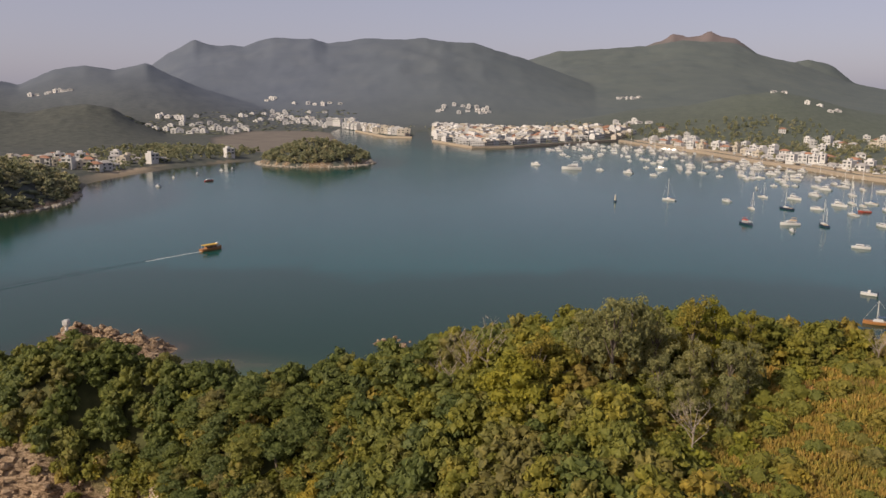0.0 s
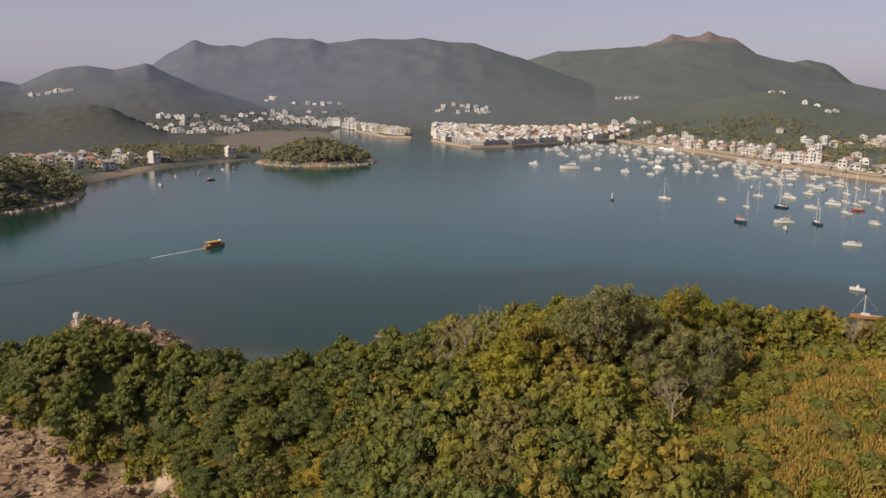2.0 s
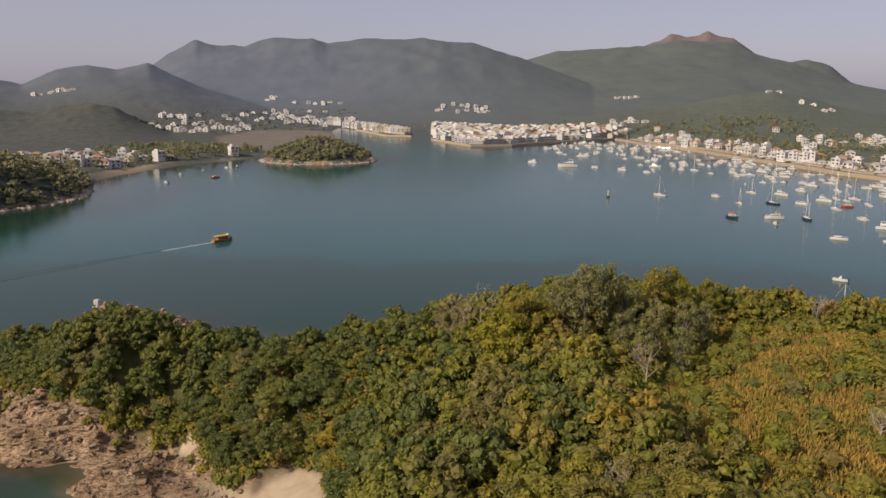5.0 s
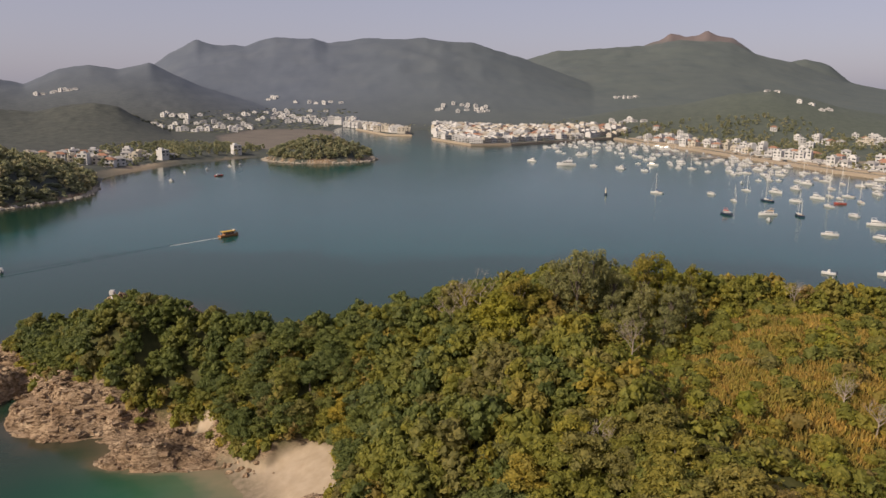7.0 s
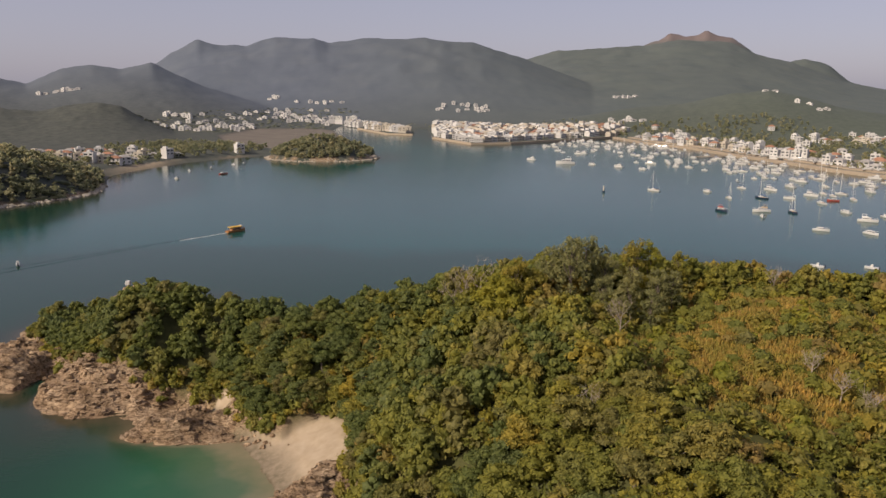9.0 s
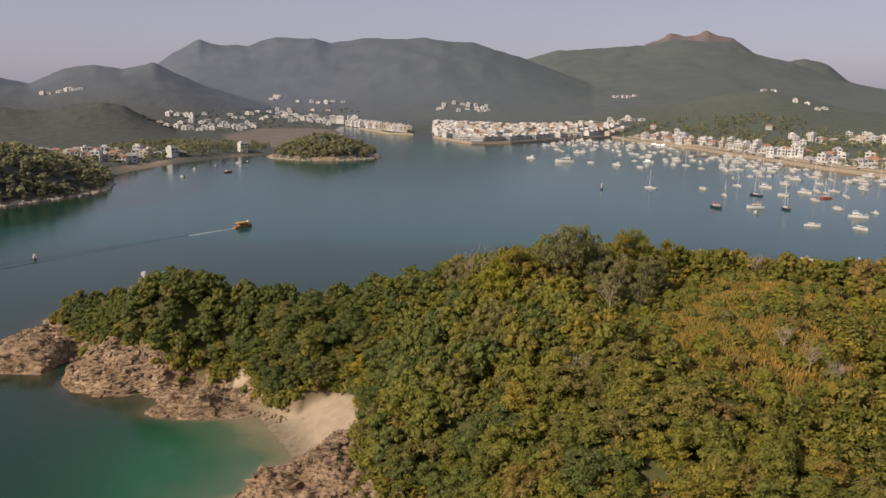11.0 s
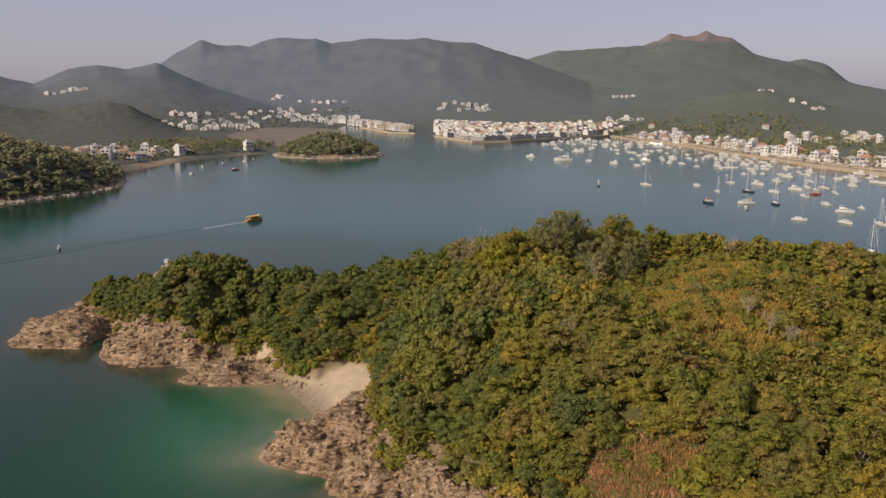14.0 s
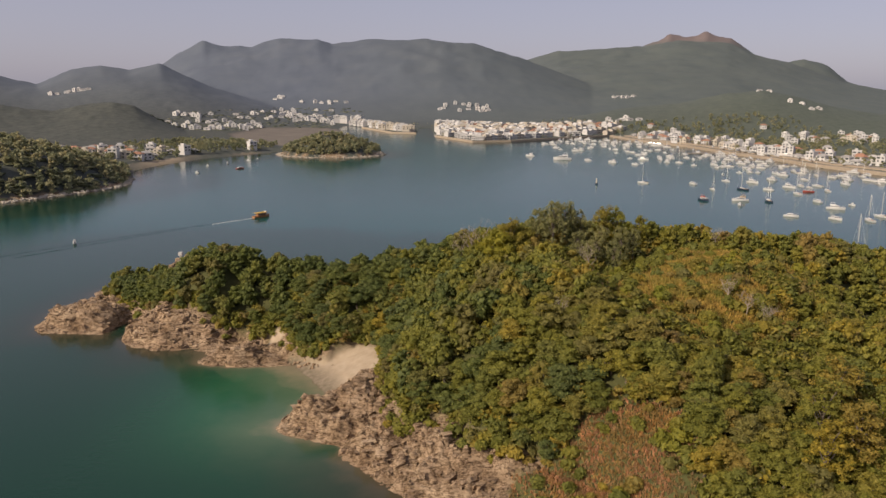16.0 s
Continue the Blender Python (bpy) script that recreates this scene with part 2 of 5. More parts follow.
def island_height(x, y):
    """Height of the near island, its distance inside the shore, and how rocky and sandy it is."""
    s = inside(ISLAND, x, y) + 1.3 * fbm(x / 6, y / 6, 3, 11)
    wood = inside(WOODS, x, y)
    hill = sum(a * bump_at(x, y, cx, cy, 19, 19) for cx, cy, a in SWELLS)
    hill = np.maximum(hill, 2.2)
    beach = step(-1.0, 1.0, inside(COVE, x, y) + 0.8 * fbm(x / 3, y / 3, 2, 15))
    sand = np.maximum(beach, step(0.45, 0.8, bump_at(x, y, -41, 99.5, 3.4, 1.9, -25) + 0.2 * fbm(x / 2, y / 2, 3, 16)))
    cove = inside(COVE, x, y)
    steep = 0.55 + 0.75 * bump_at(x, y, -40, 108, 15, 10) + 0.5 * step(6, 14, s)
    cliff = np.minimum(steep * s + 0.9 * step(0, 2.5, s), 3.8 + 0.7 * np.maximum(-cove, 0) + 0.1 * s + 2 * step(0, 6, wood))
    cliff = np.minimum(cliff, 6.3 + 1.4 * np.maximum(wood, 0))
    land = cliff * hill / (np.abs(cliff) ** 3 + hill**3) ** (1 / 3)
    out = 3.0 * bump_at(x, y, -94, 118, 6.5, 4, 15) + 1.2 * bump_at(x, y, -75, 108, 5, 4.5, -20) \
        + 6.0 * bump_at(x, y, -49, 90.5, 4.8, 2.2, 4) + 2.4 * bump_at(x, y, -47, 96.5, 7, 2.6, 4) + 2.6 * bump_at(x, y, -27, 57.5, 2.6, 2.6) + 0.5 * bump_at(x, y, -17, 54, 4, 5) \
        + 2.8 * bump_at(x, y, -87, 170.5, 3.5, 3.5) + 2.0 * bump_at(x, y, -77, 174, 8, 3) + 4.6 * bump_at(x, y, -12.5, 178, 4.6, 1.7, -4) + 1.6 * bump_at(x, y, -101, 150, 4, 3)
    gap = 3.0 * bump_at(x, y, -83.5, 116, 1.6, 7, 12) + 0.4 * bump_at(x, y, -49, 96.5, 8, 1.4, 6) + 2.0 * bump_at(x, y, -19, 50, 1.2, 6, -58)
    bed = np.maximum(np.maximum(s * 0.16, -1.2 + s * 0.07) * (1 - 0.5 * step(-12, 0, cove)), -8)
    bed = bed + (-0.8 - bed) * np.minimum(1.0, 1.3 * bump_at(x, y, -49, 165, 12, 5, -5)) * (s < 0)
    z = np.where(s > 0, land, bed) + out * (1 - beach) - gap * step(-9, -3, s)
    z = np.minimum(z, 3.4 + 0.2 * (z - 3.4)) * (y < 98.5) * (x < -41) * (x > -60) + z * ((y >= 98.5) | (x >= -41) | (x <= -60))
    z = z * (1 - beach) + np.minimum(z, 0.36 * s + 0.05) * beach
    rock = (1 - sand) * (1 - step(-0.5, 2.0, wood)) * (1 - step(0.4, 0.62, bump_at(x, y, 18.5, 24, 9.5, 6.5, -15) + 0.2 * fbm(x / 4, y / 4, 3, 91)))
    z = z + rock * (0.9 * blocks(x, y, 5.0, 23) + 0.55 * blocks(x, y, 1.9, 33)) * step(-0.3, 1.5, z) * (0.25 + 0.75 * step(0, 7, np.abs(cove)))
    return z, s, rock, sand, wood


def far_height(x, y):
    """Height of the mainland, its hills and the wooded islet."""
    s = inside(MAINLAND, x, y)
    w = np.maximum(y - EYE_Y, 1.0)
    u = (x - EYE_X) / w
    flat = np.clip(s * 0.12, -8, 1.9) + 1.0 * step(60, 300, s)
    z = flat
    for depth, foot, crest in RIDGES.values():
        us, hs = zip(*crest)
        crest_at = functools.partial(np.interp, xp=us, fp=hs, left=hs[0] if hs[0] > 60 and us[0] < 0 else 0, right=hs[-1])
        spread = np.linspace(-0.05, 0.05, 9)
        broad = sum(crest_at(u + d) for d in spread) / 9
        rise = np.clip((w - foot) / (depth * 0.99 - foot), 0, 1)
        h = broad + (crest_at(u) - broad) * step(0.55, 1.0, rise)
        front = rise ** 1.25 * (1 + 0.16 * fbm(x / 420, y / 420, 4, 51, True) * np.sin(np.pi * np.clip(rise, 0, 1)))
        back = np.exp(-(((w - depth) / (0.35 * depth)) ** 2))
        z = np.where(s > 0, np.maximum(z, np.where(w < depth, h * np.clip(front, 0, None), h * back) * step(0, 40, s)), z)
    hills = step(4, 30, z)
    z = z + hills * (0.025 * z * fbm(x / 60, y / 60, 4, 61) + 0.05 * z * fbm(x / 190, y / 190, 3, 63, True) * (1 - step(1200, 1500, w) * 0.5) + 1.6 * fbm(x / 22, y / 22, 2, 65) + 1.5 * (1 - step(1250, 1600, y)) * fbm(x / 8, y / 8, 2, 67))
    # headland, wooded spit and islet
    z = z + 17 * bump_at(x, y, -268, 395, 38, 46, 20) * step(0, 25, s) + 24 * bump_at(x, y, -360, 420, 60, 90) * step(0, 25, s)
    z = z + 3 * bump_at(x, y, -235, 690, 26, 50, 25) * step(2, 20, s)
    d = 1 - np.sqrt(((x + 112) / 50) ** 2 + ((y - 672) / 46) ** 2) + 0.07 * fbm(x / 18, y / 18, 3, 71)
    islet = np.where(d > 0, 0.9 * step(0, 0.04, d) + 18 * np.maximum(d, 0) ** 0.85, d * 12)
    return np.maximum(z, np.maximum(islet, -8)), s, d


def heights(x, y):
    near = (y < 260) & (np.abs(x) < 220)
    z, s, d = far_height(x, y)
    rock = step(0.25, 0.5, 1 - np.abs(z - 0.9)) * (y < 480) * (x < 0) + step(0.0, 0.02, d) * (1 - step(0.05, 0.08, d))
    sand = np.zeros(x.shape)
    sand = bump_at(x, y, -232, 560, 12, 60, 12) * (s > -3) * (s < 14) + 0.7 * bump_at(x, y, -190, 665, 10, 40, 30) * (s < 8) + 0.9 * bump_at(x, y, 345, 650, 34, 60) * step(-0.3, 0.3, fbm(x / 25, y / 25, 3, 95)) * (s > 3)
    zi, si, ri, sa, wo = island_height(x[near], y[near])
    z[near], rock[near], sand[near] = np.maximum(zi, z[near]), ri, sa
    mud = step(-6, 4, inside(MUDFLAT, x, y))
    z = np.where(mud > 0, z * (1 - mud) + 0.25 * mud, z)
    return z, rock, sand, mud


def grid_mesh(name, xs, ys, zs, wrap=False):
    """One mesh from a grid of places."""
    n, m = xs.shape
    me = bpy.data.meshes.new(name)
    co = np.stack([xs, ys, zs], -1).reshape(-1, 3)
    idx = np.arange(n * m).reshape(n, m)
    quads = np.stack([idx[:-1, :-1], idx[:-1, 1:], idx[1:, 1:], idx[1:, :-1]], -1).reshape(-1, 4)
    me.from_pydata(co, [], quads.tolist())
    me.shade_smooth()
    return me


def give(me, name, values):
    me.attributes.new(name, "FLOAT", "POINT").data.foreach_set("value", np.ascontiguousarray(values, np.float32).ravel())


# one sheet of ground: fine in the view, coarse all round
fine = np.radians(np.concatenate([np.arange(-180, -46, 6), np.arange(-46, -34, 0.6), np.arange(-34, 34, 0.2), np.arange(34, 46, 0.6), np.arange(46, 181, 6)]))
radii = np.concatenate([np.linspace(0.02, 80, 14)[:-1], np.arange(80, 225, 0.48), np.geomspace(225, 4900, 300)])
RR, AA = np.meshgrid(radii, fine, indexing="ij")
GX, GY = -1.5 + RR * np.sin(AA), -70 + RR * np.cos(AA)
GZ, GROCK, GSAND, GMUD = heights(GX, GY)
ground_mesh = grid_mesh("ground", GX, GY, GZ)
give(ground_mesh, "rock", GROCK)
give(ground_mesh, "sand", GSAND)
give(ground_mesh, "mud", GMUD)


def make_ground():
    m, nt, b = shader("land", 0.9, 0, 0.2)
    soil = ramp(nt, noise_of(nt, 0.6, 6), ((0.3, (0.05, 0.056, 0.02)), (0.7, (0.095, 0.092, 0.034))))
    # mainland scrub greyed: distance haze is mixed into its base colour
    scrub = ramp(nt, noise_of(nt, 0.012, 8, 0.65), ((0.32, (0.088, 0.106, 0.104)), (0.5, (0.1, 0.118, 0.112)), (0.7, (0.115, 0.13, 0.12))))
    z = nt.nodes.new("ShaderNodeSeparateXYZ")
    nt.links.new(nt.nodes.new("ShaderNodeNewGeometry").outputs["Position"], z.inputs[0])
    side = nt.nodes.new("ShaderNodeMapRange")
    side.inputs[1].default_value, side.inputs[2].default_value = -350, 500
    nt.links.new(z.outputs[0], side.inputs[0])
    # bluer hillsides to the left, with more of the haze in the colour
    hazed_heath = ramp(nt, noise_of(nt, 0.01, 8, 0.65), ((0.32, (0.096, 0.114, 0.148)), (0.5, (0.108, 0.127, 0.16)), (0.7, (0.122, 0.14, 0.168))))
    scrub = blend(nt, side.outputs[0], hazed_heath, scrub)
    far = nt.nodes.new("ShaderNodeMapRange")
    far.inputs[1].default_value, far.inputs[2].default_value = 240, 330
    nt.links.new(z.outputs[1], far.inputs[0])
    # nearer woods give way with distance to the haze-tinted tones
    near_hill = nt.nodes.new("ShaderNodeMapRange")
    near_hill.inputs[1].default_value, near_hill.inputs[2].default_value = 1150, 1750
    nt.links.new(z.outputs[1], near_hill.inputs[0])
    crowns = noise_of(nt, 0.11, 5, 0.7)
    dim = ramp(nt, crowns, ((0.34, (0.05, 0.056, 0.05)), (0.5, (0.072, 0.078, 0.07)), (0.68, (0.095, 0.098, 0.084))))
    # right-hand woods dulled towards the haze grey
    hazed_green = ramp(nt, crowns, ((0.34, (0.075, 0.09, 0.07)), (0.5, (0.093, 0.109, 0.086)), (0.68, (0.114, 0.128, 0.1))))
    scrub = blend(nt, near_hill.outputs[0], blend(nt, side.outputs[0], dim, hazed_green), scrub)
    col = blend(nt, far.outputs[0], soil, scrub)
    summit = nt.nodes.new("ShaderNodeMapRange")
    summit.inputs[1].default_value, summit.inputs[2].default_value = 285, 345
    nt.links.new(z.outputs[2], summit.inputs[0])
    col = blend(nt, summit.outputs[0], col, (0.165, 0.135, 0.132))
    rock, strata = rock_colour(nt)
    col = blend(nt, attribute(nt, "rock"), col, rock)
    sand = ramp(nt, noise_of(nt, 0.5, 6), ((0.3, (0.33, 0.26, 0.18)), (0.7, (0.42, 0.34, 0.25))))
    shore = nt.nodes.new("ShaderNodeMapRange")  # the wet strip that the tide leaves
    shore.inputs[1].default_value, shore.inputs[2].default_value = 0.5, 2.0
    nt.links.new(z.outputs[2], shore.inputs[0])
    wet = ramp(nt, noise_of(nt, 0.9, 5), ((0.35, (0.15, 0.125, 0.085)), (0.65, (0.25, 0.2, 0.145))))
    sand = blend(nt, shore.outputs[0], wet, sand)
    col = blend(nt, attribute(nt, "sand"), col, sand)
    mud = ramp(nt, noise_of(nt, 0.03, 5, 0.6, (1.0, 4.0, 1.0)), ((0.35, (0.12, 0.105, 0.09)), (0.65, (0.2, 0.175, 0.145))))
    col = blend(nt, attribute(nt, "mud"), col, mud)
    nt.links.new(col, b.inputs["Base Color"])
    rough_part = nt.nodes.new("ShaderNodeMath")
    rough_part.operation = "MULTIPLY"
    nt.links.new(strata, rough_part.inputs[0])
    nt.links.new(attribute(nt, "rock"), rough_part.inputs[1])
    relief(nt, b, rough_part.outputs[0], 0.8, 0.6)
    return m


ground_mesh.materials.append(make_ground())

ground = tagged(new("ground", ground_mesh), "hilly green coast with rocky shore, sand cove and hazy mountains", "ground", kind="structure")

# the sea, with the depth of the bed below each point
SX, SY = GX[::3, ::2], GY[::3, ::2]
water_mesh = grid_mesh("water", SX, SY, np.zeros(SX.shape))
give(water_mesh, "depth", np.clip(-GZ[::3, ::2], 0, 8))
give(water_mesh, "sandbed", np.minimum(1.0, 1.4 * bump_at(SX, SY, -36, 70, 15, 18)) + 0.6 * bump_at(SX, SY, -42, 153, 16, 8))


def make_water():
    m, nt, b = shader("sea_water", 0.14, 0, 0.32)
    b.inputs["IOR"].default_value = 1.33
    deep = ramp(nt, noise_of(nt, 0.006, 3), ((0.35, (0.005, 0.058, 0.053)), (0.65, (0.008, 0.069, 0.061))))
    dep = nt.nodes.new("ShaderNodeMath")
    dep.operation = "ADD"
    wob = nt.nodes.new("ShaderNodeMath")
    wob.operation = "MULTIPLY_ADD"
    wob.inputs[1].default_value, wob.inputs[2].default_value = 2.2, -1.1
    nt.links.new(noise_of(nt, 0.05, 4), wob.inputs[0])
    nt.links.new(attribute(nt, "depth"), dep.inputs[0])
    nt.links.new(wob.outputs[0], dep.inputs[1])
    part6 = nt.nodes.new("ShaderNodeMath")
    part6.operation = "DIVIDE"
    part6.inputs[1].default_value = 8.0
    nt.links.new(dep.outputs[0], part6.inputs[0])
    sandy = ramp(nt, part6.outputs[0], ((0.0, (0.25, 0.21, 0.14)), (0.1, (0.08, 0.13, 0.075)), (0.3, (0.02, 0.092, 0.046)), (0.7, (0.006, 0.056, 0.03))))
    stony = ramp(nt, part6.outputs[0], ((0.0, (0.06, 0.05, 0.03)), (0.1, (0.022, 0.034, 0.021)), (0.3, (0.009, 0.036, 0.022)), (0.7, (0.005, 0.036, 0.023))))
    shoal = blend(nt, attribute(nt, "sandbed"), stony, sandy)
    mix = ramp(nt, part6.outputs[0], ((0.8, (0, 0, 0)), (1.0, (1, 1, 1))))
    nt.links.new(blend(nt, mix, shoal, deep), b.inputs["Base Color"])
    relief(nt, b, noise_of(nt, 0.5, 4, 0.6, (1.0, 1.6, 1.0, 0, 0, 0.3)), 0.12, 0.25)
    return m


water_mesh.materials.append(make_water())
water = tagged(new("water", water_mesh), "calm teal sea with green shallows by the cove", "water", kind="structure")


# ---- helpers for things ----
def part(name, mesh, parent=None, label="", m=None):
    """Links a mesh (or a bmesh with its material) as one object under a thing or a part."""
    ob = new(name, mesh)
    if parent is not None:
        ob.parent = parent
    if m is not None:
        ob.matrix_basis = m
    if label:
        tagged(ob, label)
    return ob


def to_mesh(bm, name, material, smooth=False):
    me = bpy.data.meshes.new(name)
    bm.to_mesh(me)
    bm.free()
    me.materials.append(material)
    if smooth:
        me.shade_smooth()
    return me


def raw_mesh(name, co, faces, material, smooth=False):
    me = bpy.data.meshes.new(name)
    me.from_pydata(co, [], faces)
    me.materials.append(material)
    if smooth:
        me.shade_smooth()
    return me


def add_box(bm, x0, y0, z0, x1, y1, z1):
    out = bmesh.ops.create_cube(bm, size=1)["verts"]
    bmesh.ops.transform(bm, verts=out, matrix=Matrix.Translation(((x0 + x1) / 2, (y0 + y1) / 2, (z0 + z1) / 2)) @ Matrix.Diagonal((x1 - x0, y1 - y0, z1 - z0, 1)))
    return out


def add_rod(bm, a, b, r0, r1, sides=6):
    a, b = Vector(a), Vector(b)
    out = bmesh.ops.create_cone(bm, cap_ends=True, segments=sides, radius1=r0, radius2=r1, depth=(b - a).length)["verts"]
    bmesh.ops.transform(bm, verts=out, matrix=Matrix.Translation((a + b) / 2) @ (b - a).to_track_quat("Z", "Y").to_matrix().to_4x4())
    return out


def box_mesh(name, size, material, bevel=0.0):
    bm = bmesh.new()
    add_box(bm, -size[0] / 2, -size[1] / 2, 0, size[0] / 2, size[1] / 2, size[2])
    if bevel:
        bmesh.ops.bevel(bm, geom=bm.edges[:], offset=bevel, segments=1, affect="EDGES")
    return to_mesh(bm, name, material)


def ground_at(x, y):
    return float(heights(np.array([float(x)]), np.array([float(y)]))[0][0])


def ico(level):
    bm = bmesh.new()
    bmesh.ops.create_icosphere(bm, subdivisions=level, radius=1)
    co = np.array([v.co for v in bm.verts])
    faces = [[v.index for v in f.verts] for f in bm.faces]
    bm.free()
    return co, np.array(faces)


ICO1, ICO2 = ico(1), ico(2)


# ---- plants ----
def crown_arrays(rng, lobes, leaves, size, core=ICO1, squash=0.85, flat=0.25, solid=0.8):
    """A crown out of lumpy lobes [(x, y, z, r)] and loose leaf sprays on them: places, triangles and quads."""
    places, tris, quads, count = [], [], [], 0
    for x, y, z, r in lobes:
        co = core[0] * (solid * r) * (1 + 0.22 * rng.standard_normal((len(core[0]), 1)))
        co = co * (1, 1, squash) + (x, y, z)
        places.append(co)
        tris.append(core[1] + count)
        count += len(co)
        n = int(leaves * r * r)
        d = rng.standard_normal((n, 3))
        d[:, 2] = np.abs(d[:, 2]) * 0.9 - 0.25
        d /= np.linalg.norm(d, axis=1)[:, None]
        c = d * r * rng.uniform(0.82, 1.12, (n, 1)) * (1, 1, squash) + (x, y, z)
        nor = d * (1 - flat) + rng.standard_normal((n, 3)) * 0.45 + (0, 0, flat)
        nor /= np.linalg.norm(nor, axis=1)[:, None]
        side = np.cross(nor, rng.standard_normal((n, 3)))
        side /= np.linalg.norm(side, axis=1)[:, None]
        along = np.cross(nor, side)
        a = size * rng.uniform(0.6, 1.3, (n, 1))
        corner = np.stack([c - along * a, c + side * a * 0.55, c + along * a - nor * a * 0.3, c - side * a * 0.55], 1).reshape(-1, 3)
        places.append(corner)
        quads.append(np.arange(4 * n).reshape(n, 4) + count)
        count += 4 * n
    return np.concatenate(places), np.concatenate(tris), np.concatenate(quads)


def crown_lobes(rng, kind):
    """Lobes of one crown about 1 tall by kind, standing on z = 0."""
    out = []
    if kind == "broad":
        for k in range(15):
            a, d = 2.4 * k + rng.uniform(-0.4, 0.4), 1.75 * math.sqrt((k + 0.4) / 15)
            out.append((d * math.cos(a), d * math.sin(a), 4.2 - 0.5 * d * d * rng.uniform(0.7, 1.2) + rng.uniform(-0.35, 0.55), rng.uniform(0.5, 0.82)))
        out += [(0, 0, 2.6, 1.5), (0.5, -0.9, 1.5, 1.1), (-0.6, -0.8, 1.4, 1.1)]
    elif kind == "round":
        for k in range(13):
            a, z = 2.4 * k, 1.6 + 2.7 * (k + 0.5) / 13
            d = 1.3 * math.sqrt(max(0.0, 1 - ((z - 2.4) / 2.1) ** 2)) * rng.uniform(0.6, 1.1)
            out.append((d * math.cos(a), d * math.sin(a), z, rng.uniform(0.5, 0.8)))
        out += [(0, 0, 1.9, 1.2)]
    elif kind == "tall":
        for k in range(46):
            a, t = 2.4 * k, (k + 0.5) / 46
            z = 2.6 + 6.6 * t
            d = 2.1 * math.sqrt(max(0.0, 1 - ((z - 5.4) / 4.2) ** 2)) * rng.uniform(0.15, 1.1)
            out.append((d * math.cos(a), d * math.sin(a), z + rng.uniform(-0.8, 0.8), rng.uniform(0.3, 0.72)))
    elif kind == "shrub":
        for k in range(5):
            a, d = rng.uniform(0, 6.28), rng.uniform(0, 0.9)
            out.append((d * math.cos(a), d * math.sin(a), rng.uniform(0.5, 1.3), rng.uniform(0.6, 0.95)))
    return out


def crown_mesh(name, kind, seed, material, leaves, size, squash=0.85, flat=0.25):
    rng = np.random.default_rng(seed)
    co, tris, quads = crown_arrays(rng, crown_lobes(rng, kind), leaves, size, ICO1, squash, flat, 0.45 if kind == "tall" else 0.8)
    return raw_mesh(name, co, tris.tolist() + quads.tolist(), material)


def trunk_mesh(seed, height, radius, limbs=5, spread=1.3):
    rng = random.Random(seed)
    bm = bmesh.new()
    knee = (rng.uniform(-0.2, 0.2), rng.uniform(-0.2, 0.2), height * 0.5)
    add_rod(bm, (0, 0, -1.2), knee, radius, radius * 0.75, 7)
    add_rod(bm, knee, (knee[0] * 1.5, knee[1] * 1.5, height), radius * 0.75, radius * 0.3, 6)
    for k in range(limbs):
        a, z = k * 6.28 / limbs + rng.uniform(-0.5, 0.5), height * rng.uniform(0.45, 0.8)
        add_rod(bm, (knee[0], knee[1], z), (spread * math.cos(a), spread * math.sin(a), z + height * 0.3), radius * 0.45, radius * 0.15, 5)
    return to_mesh(bm, "trunk", M_BARK)


CROWNS = [(crown_mesh("crown", "broad", 1, M_LEAF, 150, 0.16), "broad"), (crown_mesh("crown", "broad", 2, M_LEAF, 140, 0.17), "broad"),
          (crown_mesh("crown", "broad", 3, M_LEAF, 160, 0.15), "broad"), (crown_mesh("crown", "round", 4, M_LEAF, 150, 0.16), "round"),
          (crown_mesh("crown", "round", 5, M_LEAF, 160, 0.15), "round"), (crown_mesh("crown", "broad", 6, M_LEAF, 150, 0.17, 0.7, 0.4), "broad")]
DEEP_CROWNS = []
for mesh, kind in CROWNS:
    twin = mesh.copy()
    twin.materials[0] = M_DEEP
    DEEP_CROWNS.append((twin, kind))
TRUNKS = [trunk_mesh(k, 3.4, 0.17) for k in range(3)]
LABELS = {"broad": "broadleaf tree with dense spreading olive-green crown on the hillside", "round": "small bushy tree with rounded dark green crown on the slope"}


def plant_tree(x, y, z, size, turn, crown, kind, label, name="tree", trunk=None, tall=1.0, group="trees of the island", wide=1.0):
    root = new(name)
    root.matrix_basis = pose(x, y, z, 0, 0, turn) @ Matrix.Diagonal((size * wide, size * wide, size * tall, 1))
    tagged(root, label, "tree", group)
    part("trunk", trunk or TRUNKS[int(x * 7) % 3], root)
    part("crown", crown, root)
    return root


def grassy(x, y):
    """How open and grassy the hilltop is there."""
    g = 1.15 * bump_at(x, y, 38.5, 64, 10, 10.5) + 1.05 * bump_at(x, y, 54, 86, 17, 9, -5) + 0.5 * bump_at(x, y, 51, 57, 6, 5)
    return g + 0.06 + 0.5 * fbm(x / 6, y / 6, 4, 81)


def rusty(x, y):
    """Dry brown scrub above the front rocks."""
    return bump_at(x, y, 20, 24, 9, 8, -15) + 0.3 * fbm(x / 4, y / 4, 3, 91)


